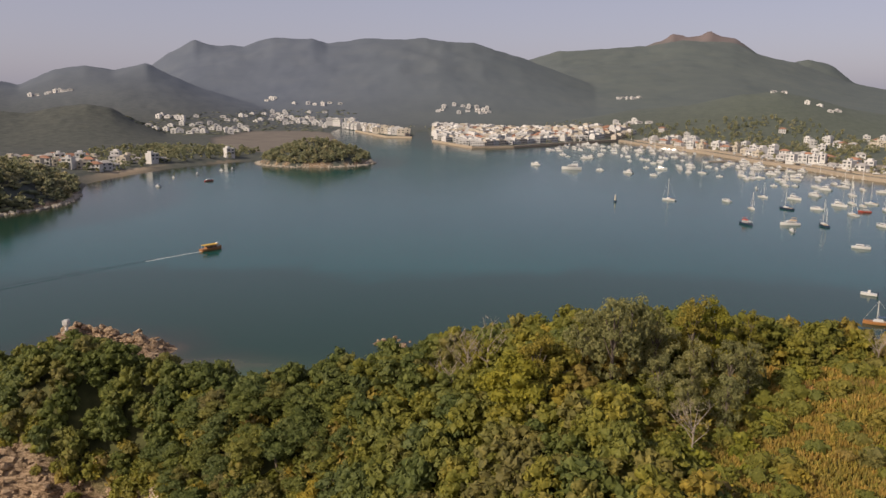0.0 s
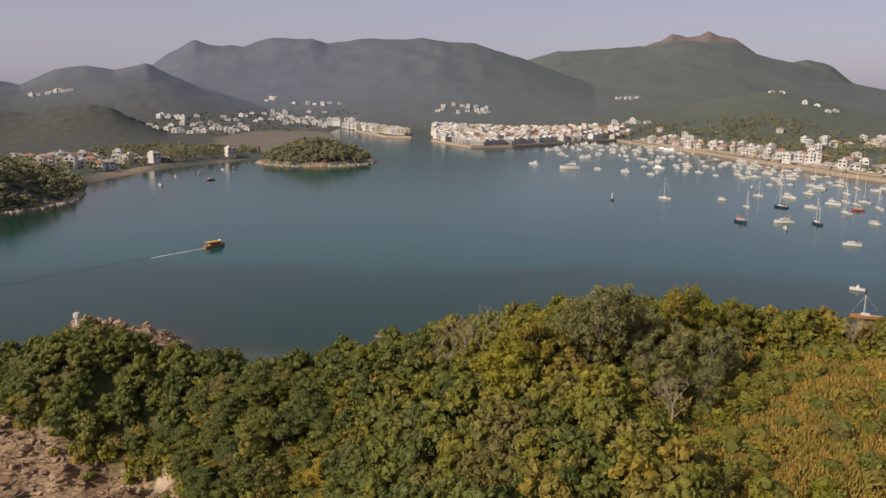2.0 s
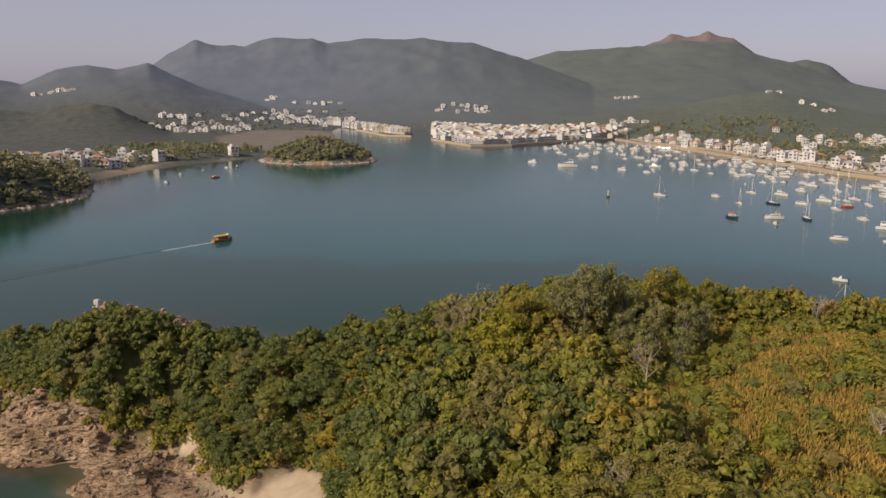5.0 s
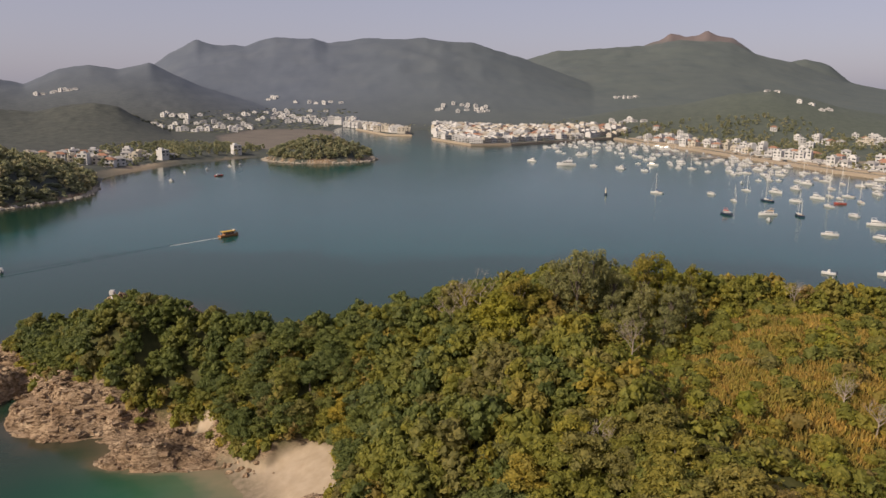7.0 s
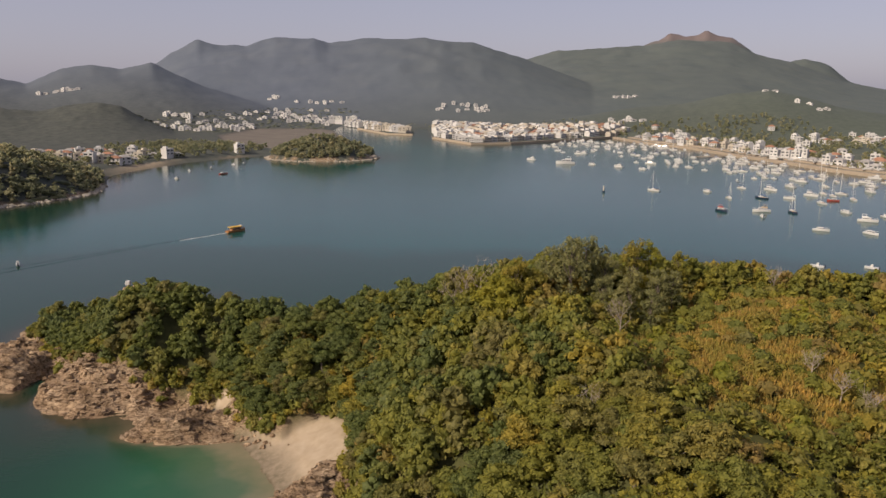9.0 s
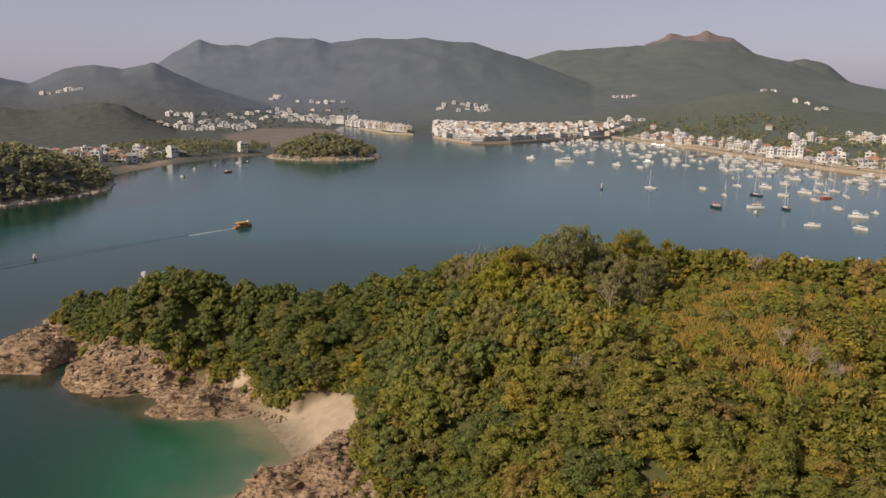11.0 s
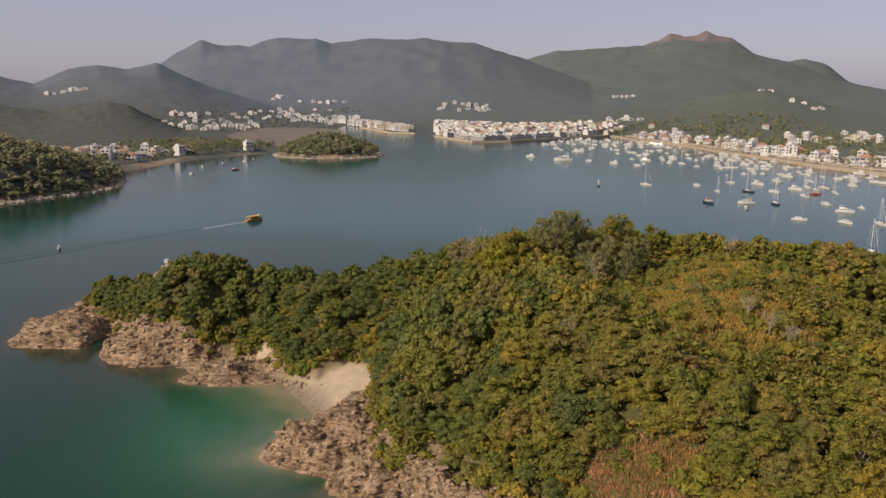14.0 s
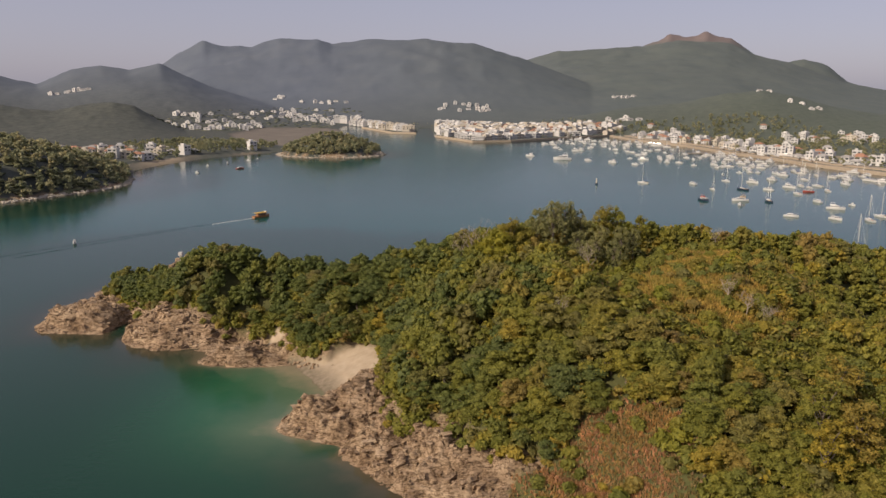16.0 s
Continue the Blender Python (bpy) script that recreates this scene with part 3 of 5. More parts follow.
rng = np.random.default_rng(7)
spots = []
for gx in np.arange(-112, 134, 2.75):
    for gy in np.arange(6, 190, 2.75):
        spots.append((gx + rng.uniform(-1.3, 1.3), gy + rng.uniform(-1.3, 1.3), rng.uniform(), rng.uniform(), rng.uniform(), rng.uniform(0, 360)))
spots = np.array(spots)
tz, ts, trock, tsand, twood = island_height(spots[:, 0], spots[:, 1])
open_grass, rust = grassy(spots[:, 0], spots[:, 1]), rusty(spots[:, 0], spots[:, 1])
rim = np.maximum(np.maximum(open_grass, grassy(spots[:, 0], spots[:, 1] + 6)), grassy(spots[:, 0], spots[:, 1] + 11) - 0.15)  # low bushes before the open grass
hidden = (spots[:, 1] > 116 + 0.12 * spots[:, 0]) & (spots[:, 0] > -25) & (spots[:, 2] > 0.15)
gloom = bump_at(spots[:, 0], spots[:, 1], 49, 36.5, 6, 3.4, 25) > 0.5  # a dark gap before the tall trees
keep = (twood > 0.3) & (tsand < 0.3) & (tz > 1.2) & ((open_grass < 0.6) | (open_grass < 0.85) & (spots[:, 4] > 0.78)) & (rust < 0.55) & ~hidden & ~gloom & ((spots[:, 1] < 158) | (spots[:, 0] > -60)) & (spots[:, 2] > 0.06)
front = (spots[:, 1] < 50) & (spots[:, 0] < 66) | ((spots[:, 0] < -12) & (spots[:, 1] < 104))
wood_sets = {"sunny": ([], [], [], []), "deep": ([], [], [], [])}
SMALL = []
for seed in range(8):
    r = np.random.default_rng(50 + seed)
    SMALL.append(crown_arrays(r, crown_lobes(r, "broad" if seed % 3 else "round"), 30, 0.26, ICO1))
near_count = 0
for k in np.where(keep)[0]:
    x, y, a, b, c, turn = spots[k]
    edge = min(1.0, 0.5 + twood[k] / 8) * (0.55 if rust[k] > 0.5 else 1)
    size = (0.82 + 0.42 * b) * (0.75 + 0.25 * edge) * float(1 - 0.6 * step(0.3, 0.65, rim[k]))
    z = tz[k] - 0.35
    tall = 1.0 + 0.3 * (c - 0.4)
    if front[k] and near_count < 300:
        near_count += 1
        mesh, kind = (DEEP_CROWNS if x < -24 + 50 * a else CROWNS)[int(c * 5.99)]
        plant_tree(x, y, z, size, turn, mesh, kind, LABELS[kind], tall=tall * 0.92, wide=1.16)
    else:
        co, tri, quad = SMALL[int(c * 7.99)]
        cs, sn = math.cos(turn), math.sin(turn)
        wco, wtri, wquad, wtint = wood_sets["deep" if x < -24 + 50 * a else "sunny"]
        start = 0 if not wco else wtint[-1][1]
        wco.append(np.stack([co[:, 0] * cs - co[:, 1] * sn, co[:, 0] * sn + co[:, 1] * cs, co[:, 2] * tall], -1) * size + (x, y, z))
        wtri.append(tri + start)
        wquad.append(quad + start)
        wtint.append(((a * 1.3) % 1.0, start + len(co), len(co)))
for key, material, words in (("sunny", M_WOOD_STUFF, "dense olive-green woodland covering the island hill"), ("deep", M_WOOD_DEEP, "dense dark green woodland on the island's low neck")):
    wco, wtri, wquad, wtint = wood_sets[key]
    wood = raw_mesh("woodland", np.concatenate(wco), np.concatenate(wtri).tolist() + np.concatenate(wquad).tolist(), material)
    give(wood, "tint", np.concatenate([np.full(n, t) for t, e, n in wtint]))
    tagged(new("woodland", wood), words, "woodland", kind="stuff")

# trees that stand out on the ridge
FEATHER = [crown_mesh("crown", "tall", 21, M_FEATHER, 260, 0.14, 1.5, 0.1), crown_mesh("crown", "tall", 22, M_FEATHER, 260, 0.13, 1.5, 0.1)]
GOLD = [crown_mesh("crown", "tall", 23, M_YELLOW, 240, 0.14, 1.2, 0.3), crown_mesh("crown", "broad", 24, M_YELLOW, 190, 0.15)]
TALL_TRUNK = trunk_mesh(9, 8.2, 0.2, 7, 0.9)
for k, (x, y, top) in enumerate([(16.5, 86, 35), (19.5, 84.5, 37.2), (22.5, 88.5, 36.2), (26, 90, 34.5), (21, 91, 34.5), (29.5, 86, 32), (34, 86, 31.5), (37, 88, 31), (31, 79, 30), (26, 77, 30.5), (24, 81, 31.5)]):
    z = ground_at(x, y) - 0.3
    plant_tree(x, y, z, (top - z) / 9.6, 50 * k, FEATHER[k % 2], "tall", "tall feathery grey-green casuarina on the ridge", "casuarina_tree", TALL_TRUNK, 1.0, "ridge trees")
for k, (x, y, top, kind) in enumerate([(31.5, 93, 34.8, 0), (35, 95, 34.2, 0), (33.5, 98, 33, 0), (40.5, 97, 32.3, 0), (10.5, 81, 34, 0), (8, 80, 32.5, 1), (12.5, 83, 33, 1), (18, 60, 27.5, 1), (20.5, 62, 27, 1), (16, 58, 27, 1)]):
    z = ground_at(x, y) - 0.3
    plant_tree(x, y, z, (top - z) / (9.6 if kind == 0 else 5.2), 77 * k, GOLD[kind], "gold", "yellowing tree with thinning golden-green leaves on the ridge", "yellowing_tree", TALL_TRUNK if kind == 0 else TRUNKS[0], 1.0, "ridge trees")


SLOPE = [crown_mesh("crown", "tall", 25, M_LEAF, 230, 0.16, 1.1, 0.3), crown_mesh("crown", "tall", 26, M_LEAF, 230, 0.16, 1.0, 0.3)]
for k, (x, y, up) in enumerate([(46, 22, 11), (50, 26, 12), (54, 29, 11.5), (49, 18, 11), (55, 22, 12), (59, 30, 11), (44, 16, 9.5), (61, 24, 11), (52, 13, 10), (58, 16, 11), (64, 33, 10)]):
    plant_tree(x, y, ground_at(x, y) - 0.5, up / 9.6, 63 * k, SLOPE[k % 2], "tall", "tall dense green tree casting deep shade on the slope", "tall_tree", TALL_TRUNK, 1.0, "slope trees", 1.35)


def bare_tree(x, y, height, seed):
    r = random.Random(seed)
    bm = bmesh.new()
    add_rod(bm, (0, 0, -0.5), (0.2, 0, height * 0.6), 0.1, 0.07)
    for k in range(12):
        a, z = r.uniform(0, 6.28), height * r.uniform(0.3, 0.62)
        e = Vector((math.cos(a) * height * 0.25, math.sin(a) * height * 0.25, z + height * r.uniform(0.2, 0.38)))
        add_rod(bm, (0.1, 0, z), e, 0.045, 0.02, 5)
        for j in range(5):
            add_rod(bm, e, e + Vector((r.uniform(-1, 1), r.uniform(-1, 1), r.uniform(0.3, 1.4))), 0.018, 0.008, 4)
    ob = new("bare_tree", to_mesh(bm, "bare_tree", M_TWIG))
    ob.matrix_basis = pose(x, y, ground_at(x, y))
    tagged(ob, "leafless pale grey tree with thin twigs among green crowns", "tree", "bare trees")


M_TWIG = painted("bleached_wood", (0.36, 0.3, 0.24), 0.85, 0, 0.5, 2.0)
for k, (x, y, h) in enumerate([(3, 94, 9), (1, 92, 8), (5.5, 93, 8.5), (24, 69, 6), (49, 56, 4), (52, 54, 4), (16, 48, 4.5), (57, 96, 4.5), (47, 60, 3.5)]):
    bare_tree(x, y, h, 60 + k)


def tufts(name, mask, x0, x1, y0, y1, gap, size, material, label, lift=0.0, seed=3):
    """Upright blades in bunches wherever mask holds."""
    r = np.random.default_rng(seed)
    gx, gy = np.meshgrid(np.arange(x0, x1, gap), np.arange(y0, y1, gap))
    x, y = gx.ravel() + r.uniform(-gap, gap, gx.size) * 0.5, gy.ravel() + r.uniform(-gap, gap, gx.size) * 0.5
    m = mask(x, y)
    ok = m > r.uniform(0.42, 0.72, x.size)
    x, y = x[ok], y[ok]
    z = island_height(x, y)[0] + lift
    n, blades = len(x), 9
    base = np.repeat(np.stack([x, y, z - 0.1], -1), blades, 0) + np.concatenate([r.uniform(-0.5, 0.5, (n * blades, 2)) * size * 0.7, np.zeros((n * blades, 1))], 1)
    lean = np.concatenate([r.uniform(-0.4, 0.4, (n * blades, 2)), r.uniform(0.6, 1.2, (n * blades, 1))], 1) * size
    a = r.uniform(0, 6.28, n * blades)
    wide = np.stack([np.cos(a), np.sin(a), 0 * a], -1) * size * 0.11
    co = np.stack([base - wide, base + wide, base + lean * 0.7 + wide * 1.3, base + lean], 1).reshape(-1, 3)
    me = raw_mesh(name, co, np.arange(len(co)).reshape(-1, 4).tolist(), material)
    give(me, "tint", np.repeat((value_noise(x / 4, y / 4, 5) * 0.8 + r.uniform(0, 0.3, n)) % 1, blades * 4))
    tagged(new(name, me), label, name.replace("_", " "), kind="stuff")


M_RUST = foliage("rusty_bracken", ((0.0, (0.42, 0.2, 0.11)), (0.35, (0.33, 0.24, 0.1)), (0.6, (0.44, 0.24, 0.16)), (0.8, (0.24, 0.2, 0.08)), (1.0, (0.46, 0.3, 0.22))), "tint", 0.5)
tufts("dry_grass", grassy, 12, 84, 38, 104, 0.55, 0.8, M_GRASS, "tall dry golden grass on the open hilltop")
tufts("brown_bracken", rusty, -4, 44, 6, 44, 0.36, 0.6, M_RUST, "rust-brown dry bracken above the shore rocks", seed=4)

# loose shrubs in the grass
SHRUB = [crown_mesh("shrub", "shrub", 31, M_LEAF, 60, 0.27), crown_mesh("shrub", "shrub", 32, M_YELLOW, 55, 0.27), crown_mesh("shrub", "shrub", 33, M_LEAF, 60, 0.25)]
r = random.Random(12)
made = 0
while made < 280:
    x, y = r.uniform(10, 85), r.uniform(16, 98)
    here = np.array([x]), np.array([y])
    if 0.5 < grassy(*here)[0] or 0.5 < rusty(*here)[0] or r.random() < 0.02:
        if grassy(*here)[0] > 1.05 and r.random() < 0.6:
            continue
        made += 1
        z = ground_at(x, y)
        if z > 2:
            ob = new("shrub", SHRUB[0 if r.random() < 0.6 else r.randrange(3)])
            s = r.uniform(0.7, 1.5)
            ob.matrix_basis = pose(x, y, z - 0.2, 0, 0, r.uniform(0, 360)) @ Matrix.Diagonal((s, s, s * r.uniform(0.7, 1), 1))
            tagged(ob, "low green shrub growing among dry hilltop grass", "shrub", "hilltop shrubs")

# low scrub along the edge of the woods, over the rocks and round the sand
LOW = []
for seed in range(6):
    q = np.random.default_rng(400 + seed)
    LOW.append(crown_arrays(q, crown_lobes(q, "shrub"), 26, 0.3))
q = np.random.default_rng(9)
sx, sy = q.uniform(-100, 70, 9000), q.uniform(14, 170, 9000)
sz, ss, srock, ssand, swood = island_height(sx, sy)
bank = (swood > -1.3 - 1.2 * q.random(9000)) & (swood < 3.5) & (ssand < 0.4) & (rusty(sx, sy) < 0.5) & (sz > 1.0)
low_co, low_tri, low_quad, low_tint, low_n = [], [], [], [], 0
for x, y, z in np.stack([sx, sy, sz], -1)[bank][:1500]:
    co, tri, quad = LOW[q.integers(6)]
    low_co.append(co * q.uniform(0.7, 1.4) + (x, y, z - 0.3))
    low_tri.append(tri + low_n)
    low_quad.append(quad + low_n)
    low_tint.append(np.full(len(co), q.uniform(0, 1)))
    low_n += len(co)
scrub_mesh = raw_mesh("scrub", np.concatenate(low_co), np.concatenate(low_tri).tolist() + np.concatenate(low_quad).tolist(), M_WOOD_STUFF)
give(scrub_mesh, "tint", np.concatenate(low_tint))
MOUND = []
for seed in range(6):
    g = np.random.default_rng(420 + seed)
    MOUND.append(crown_arrays(g, crown_lobes(g, "shrub")[:3], 24, 0.3, solid=0.5))
ux, uy = q.uniform(-98, 72, 16000), q.uniform(6, 125, 16000)
uz, us, urock, usand, uwood = island_height(ux, uy)
deep = (uwood > 0.5) & (grassy(ux, uy) < 0.55) & (rusty(ux, uy) < 0.5) & (uy < 112 + 0.1 * ux)
und_co, und_tri, und_quad, und_tint, und_n = [], [], [], [], 0
for x, y, z in np.stack([ux, uy, uz], -1)[deep][:2300]:
    co, tri, quad = MOUND[q.integers(6)]
    und_co.append(co * q.uniform(0.9, 1.6) + (x, y, z - 0.1))
    und_tri.append(tri + und_n)
    und_quad.append(quad + und_n)
    und_tint.append(np.full(len(co), q.uniform(0, 1)))
    und_n += len(co)
under_mesh = raw_mesh("undergrowth", np.concatenate(und_co), np.concatenate(und_tri).tolist() + np.concatenate(und_quad).tolist(), M_WOOD_STUFF)
give(under_mesh, "tint", np.concatenate(und_tint))
tagged(new("undergrowth", under_mesh), "dense green undergrowth filling the gaps between trees", "undergrowth", kind="stuff")
tagged(new("scrub", scrub_mesh), "low green scrub hanging over the shore rocks", "scrub", kind="stuff")

# ---- shore rocks ----
def boulder_mesh(seed, flat=0.7):
    rng_b = np.random.default_rng(seed)
    co = ICO2[0].copy()
    for k in range(9):
        d = rng_b.standard_normal(3)
        d /= np.linalg.norm(d)
        over = np.maximum(co @ d - rng_b.uniform(0.45, 0.8), 0)
        co -= over[:, None] * d
    co *= 1 + 0.06 * rng_b.standard_normal((len(co), 1))
    co *= rng_b.uniform(0.75, 1.3, 3) * (1, 1, flat)
    return raw_mesh("boulder", co, ICO2[1].tolist(), M_ROCK)


BOULDERS = [boulder_mesh(100 + k, 0.6 + 0.05 * k) for k in range(8)]


def strew(count, cx, cy, sx, sy, turn, smin, smax, label, group, seed, lowest=0.15, sand=True):
    r = random.Random(seed)
    c, s = math.cos(radians(turn)), math.sin(radians(turn))
    done = tries = 0
    while done < count and tries < count * 30:
        tries += 1
        u, v = r.gauss(0, 1) * sx, r.gauss(0, 1) * sy
        x, y = cx + u * c - v * s, cy + u * s + v * c
        z, d, rock, sandy, leafy = (float(q[0]) for q in island_height(np.array([x]), np.array([y])))
        if z < lowest or (rock < 0.3 and not (sand and sandy > 0.2)):
            continue
        done += 1
        size = smin + (smax - smin) * r.random() ** 2.2
        ob = new("boulder", BOULDERS[r.randrange(8)])
        ob.matrix_basis = pose(x, y, z + size * 0.1, r.uniform(-15, 15), r.uniform(-15, 15), r.uniform(0, 360)) @ Matrix.Diagonal((size, size, size, 1))
        tagged(ob, label, "boulder", group)


strew(55, -62, 103, 18, 4, 0, 0.3, 1.1, "weathered brown boulder on the rocky shore", "shore boulders", 1)
strew(25, -93, 116, 6, 4, 0, 0.3, 1.0, "weathered brown boulder on the rocky shore", "shore boulders", 2)
strew(80, -12, 44, 14, 8, -40, 0.3, 1.2, "pale angular boulder on the rocky shore", "shore boulders", 3)
strew(35, -34, 88, 3.5, 3.5, 0, 0.2, 0.75, "small brown rock at the edge of the sand", "shore boulders", 4)
strew(90, -77, 174, 8.5, 2.6, 3, 0.6, 1.4, "pale jumbled boulder on the point below the beacon", "point boulders", 5)
strew(12, -12.5, 178, 4, 1.2, 0, 0.5, 1.0, "dark brown rock in the sea behind the island", "sea rocks", 6)

# broken slabs all over the rocky shore, lying with the dip of the layers
q = np.random.default_rng(21)
bx = np.concatenate([q.uniform(-104, -36, 14000), q.uniform(-34, 30, 14000), q.uniform(-100, -60, 3000)])
by = np.concatenate([q.uniform(84, 135, 14000), q.uniform(12, 72, 14000), q.uniform(160, 188, 3000)])
bz, bs, brock, bsand, bwood = island_height(bx, by)
ok = q.permutation(np.where((brock > 0.5) & (bz > 0.15) & (rusty(bx, by) < 0.4))[0])[:4500]
bx, by, bz = bx[ok], by[ok], bz[ok]
n = len(bx)
cube = np.array([(-1, -1, -1), (1, -1, -1), (1, 1, -1), (-1, 1, -1), (-1, -1, 1), (1, -1, 1), (1, 1, 1), (-1, 1, 1)]) * 0.5
dims = np.stack([q.uniform(0.7, 1.8, n), q.uniform(0.35, 0.9, n), q.uniform(0.2, 0.55, n)], -1) * (0.4 + 1.05 * q.random((n, 1)) ** 2.5)
slab = cube[None] * dims[:, None] * q.uniform(0.5, 1.2, (n, 8, 3))
strike, dip = 0.62 + q.normal(0, 0.45, n), 0.42 + q.normal(0, 0.3, n)
c, s = np.cos(dip)[:, None], np.sin(dip)[:, None]
slab = np.stack([slab[..., 0], slab[..., 1] * c - slab[..., 2] * s, slab[..., 1] * s + slab[..., 2] * c], -1)
c, s = np.cos(strike)[:, None], np.sin(strike)[:, None]
slab = np.stack([slab[..., 0] * c - slab[..., 1] * s, slab[..., 0] * s + slab[..., 1] * c, slab[..., 2]], -1)
slab += np.stack([bx, by, bz - 0.05 - 0.1 * dims[:, 2]], -1)[:, None]
faces = np.array([(0, 3, 2, 1), (4, 5, 6, 7), (0, 1, 5, 4), (1, 2, 6, 5), (2, 3, 7, 6), (3, 0, 4, 7)])
slab_mesh = raw_mesh("rock_slabs", slab.reshape(-1, 3), (faces[None] + 8 * np.arange(n)[:, None, None]).reshape(-1, 4).tolist(), M_ROCK)
tagged(new("rock_slabs", slab_mesh), "broken tilted slabs of buff rock along the shore", "rock slabs", kind="stuff")


# ---- the far shores ----
def scatter(count, x0, x1, y0, y1, seed, test):
    r = np.random.default_rng(seed)
    out = np.zeros((0, 2))
    for _ in range(40):
        p = np.stack([r.uniform(x0, x1, count * 2), r.uniform(y0, y1, count * 2)], -1)
        out = np.concatenate([out, p[test(p[:, 0], p[:, 1])]])
        if len(out) >= count:
            break
    return out[:count]


FARCROWN = []
for seed in range(6):
    r = np.random.default_rng(200 + seed)
    FARCROWN.append(crown_arrays(r, crown_lobes(r, "broad" if seed % 2 else "round")[::2], 8, 0.8, ICO1))


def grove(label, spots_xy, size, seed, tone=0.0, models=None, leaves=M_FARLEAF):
    """Many far trees in one mesh."""
    r = np.random.default_rng(seed)
    z = heights(spots_xy[:, 0].copy(), spots_xy[:, 1].copy())[0]
    places, tris, quads, tint, count = [], [], [], [], 0
    for (x, y), h in zip(spots_xy, z):
        co, tri, quad = (models or FARCROWN)[r.integers(6)]
        a, s = r.uniform(0, 6.28), size * r.uniform(0.75, 1.3)
        c, n = math.cos(a), math.sin(a)
        places.append(np.stack([co[:, 0] * c - co[:, 1] * n, co[:, 0] * n + co[:, 1] * c, co[:, 2] * r.uniform(0.8, 1.25)], -1) * s + (x, y, h - 0.6 * s))
        tris.append(tri + count)
        quads.append(quad + count)
        tint.append(np.full(len(co), np.clip(r.uniform(0, 1) * 0.8 + tone, 0, 1)))
        count += len(co)
    me = raw_mesh("trees", np.concatenate(places), np.concatenate(tris).tolist() + np.concatenate(quads).tolist(), leaves)
    if models is CANOPY:
        me.shade_smooth()
    give(me, "tint", np.concatenate(tint))
    tagged(new("trees", me), label, "trees", kind="stuff")


def on_land(a, b=1e9):
    return lambda x, y: (inside(MAINLAND, x, y) > a) & (inside(MAINLAND, x, y) < b) & (inside(MUDFLAT, x, y) < -4)


def on_islet(x, y):
    return ((x + 112) / 46) ** 2 + ((y - 672) / 42) ** 2 < 1.0


CANOPY = []
for seed in range(6):
    r = np.random.default_rng(300 + seed)
    lump = ICO1[0] * (1 + 0.14 * r.standard_normal((len(ICO1[0]), 1))) * (1, 1, 0.22) * 3.1 + (0, 0, 0.35)
    CANOPY.append((lump, ICO1[1], np.zeros((0, 4), int)))


def low(limit):
    return lambda x, y: on_land(10)(x, y) & (heights(x.copy(), y.copy())[0] < limit)


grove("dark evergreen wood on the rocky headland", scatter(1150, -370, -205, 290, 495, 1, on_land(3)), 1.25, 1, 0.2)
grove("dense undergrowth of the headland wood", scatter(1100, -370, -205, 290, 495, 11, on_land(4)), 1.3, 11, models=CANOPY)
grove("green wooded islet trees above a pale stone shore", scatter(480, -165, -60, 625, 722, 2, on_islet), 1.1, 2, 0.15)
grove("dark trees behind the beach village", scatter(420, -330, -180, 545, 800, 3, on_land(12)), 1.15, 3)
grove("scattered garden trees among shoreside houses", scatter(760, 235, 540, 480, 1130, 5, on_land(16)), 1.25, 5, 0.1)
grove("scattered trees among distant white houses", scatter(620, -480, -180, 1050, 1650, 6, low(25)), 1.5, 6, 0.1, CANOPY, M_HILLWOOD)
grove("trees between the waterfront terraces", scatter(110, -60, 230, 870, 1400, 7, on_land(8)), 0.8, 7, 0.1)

M_WHITE = painted("white_render", (0.6, 0.59, 0.575), 0.7, 0, 0.35, 0.3, 0.18)
M_CREAM = painted("cream_render", (0.52, 0.47, 0.39), 0.7, 0, 0.35, 0.3, 0.2)
M_ROOFG = painted("grey_roof", (0.42, 0.4, 0.38), 0.8, 0, 0.4, 0.4, 0.3)
M_ROOFT = painted("terracotta_roof", (0.36, 0.19, 0.12), 0.8, 0, 0.4, 0.6, 0.25)
M_PANE = painted("dark_window_glass", (0.05, 0.06, 0.07), 0.15, 0, 0.1, 0.5, 0.3)
M_STONE = painted("sea_wall_stone", (0.4, 0.33, 0.25), 0.9, 0, 0.5, 0.2)

PANES = {w: box_mesh("window", (w, 0.14, 1.2), M_PANE) for w in (1.3, 1.9, 2.6)}
FLOOR = 2.6


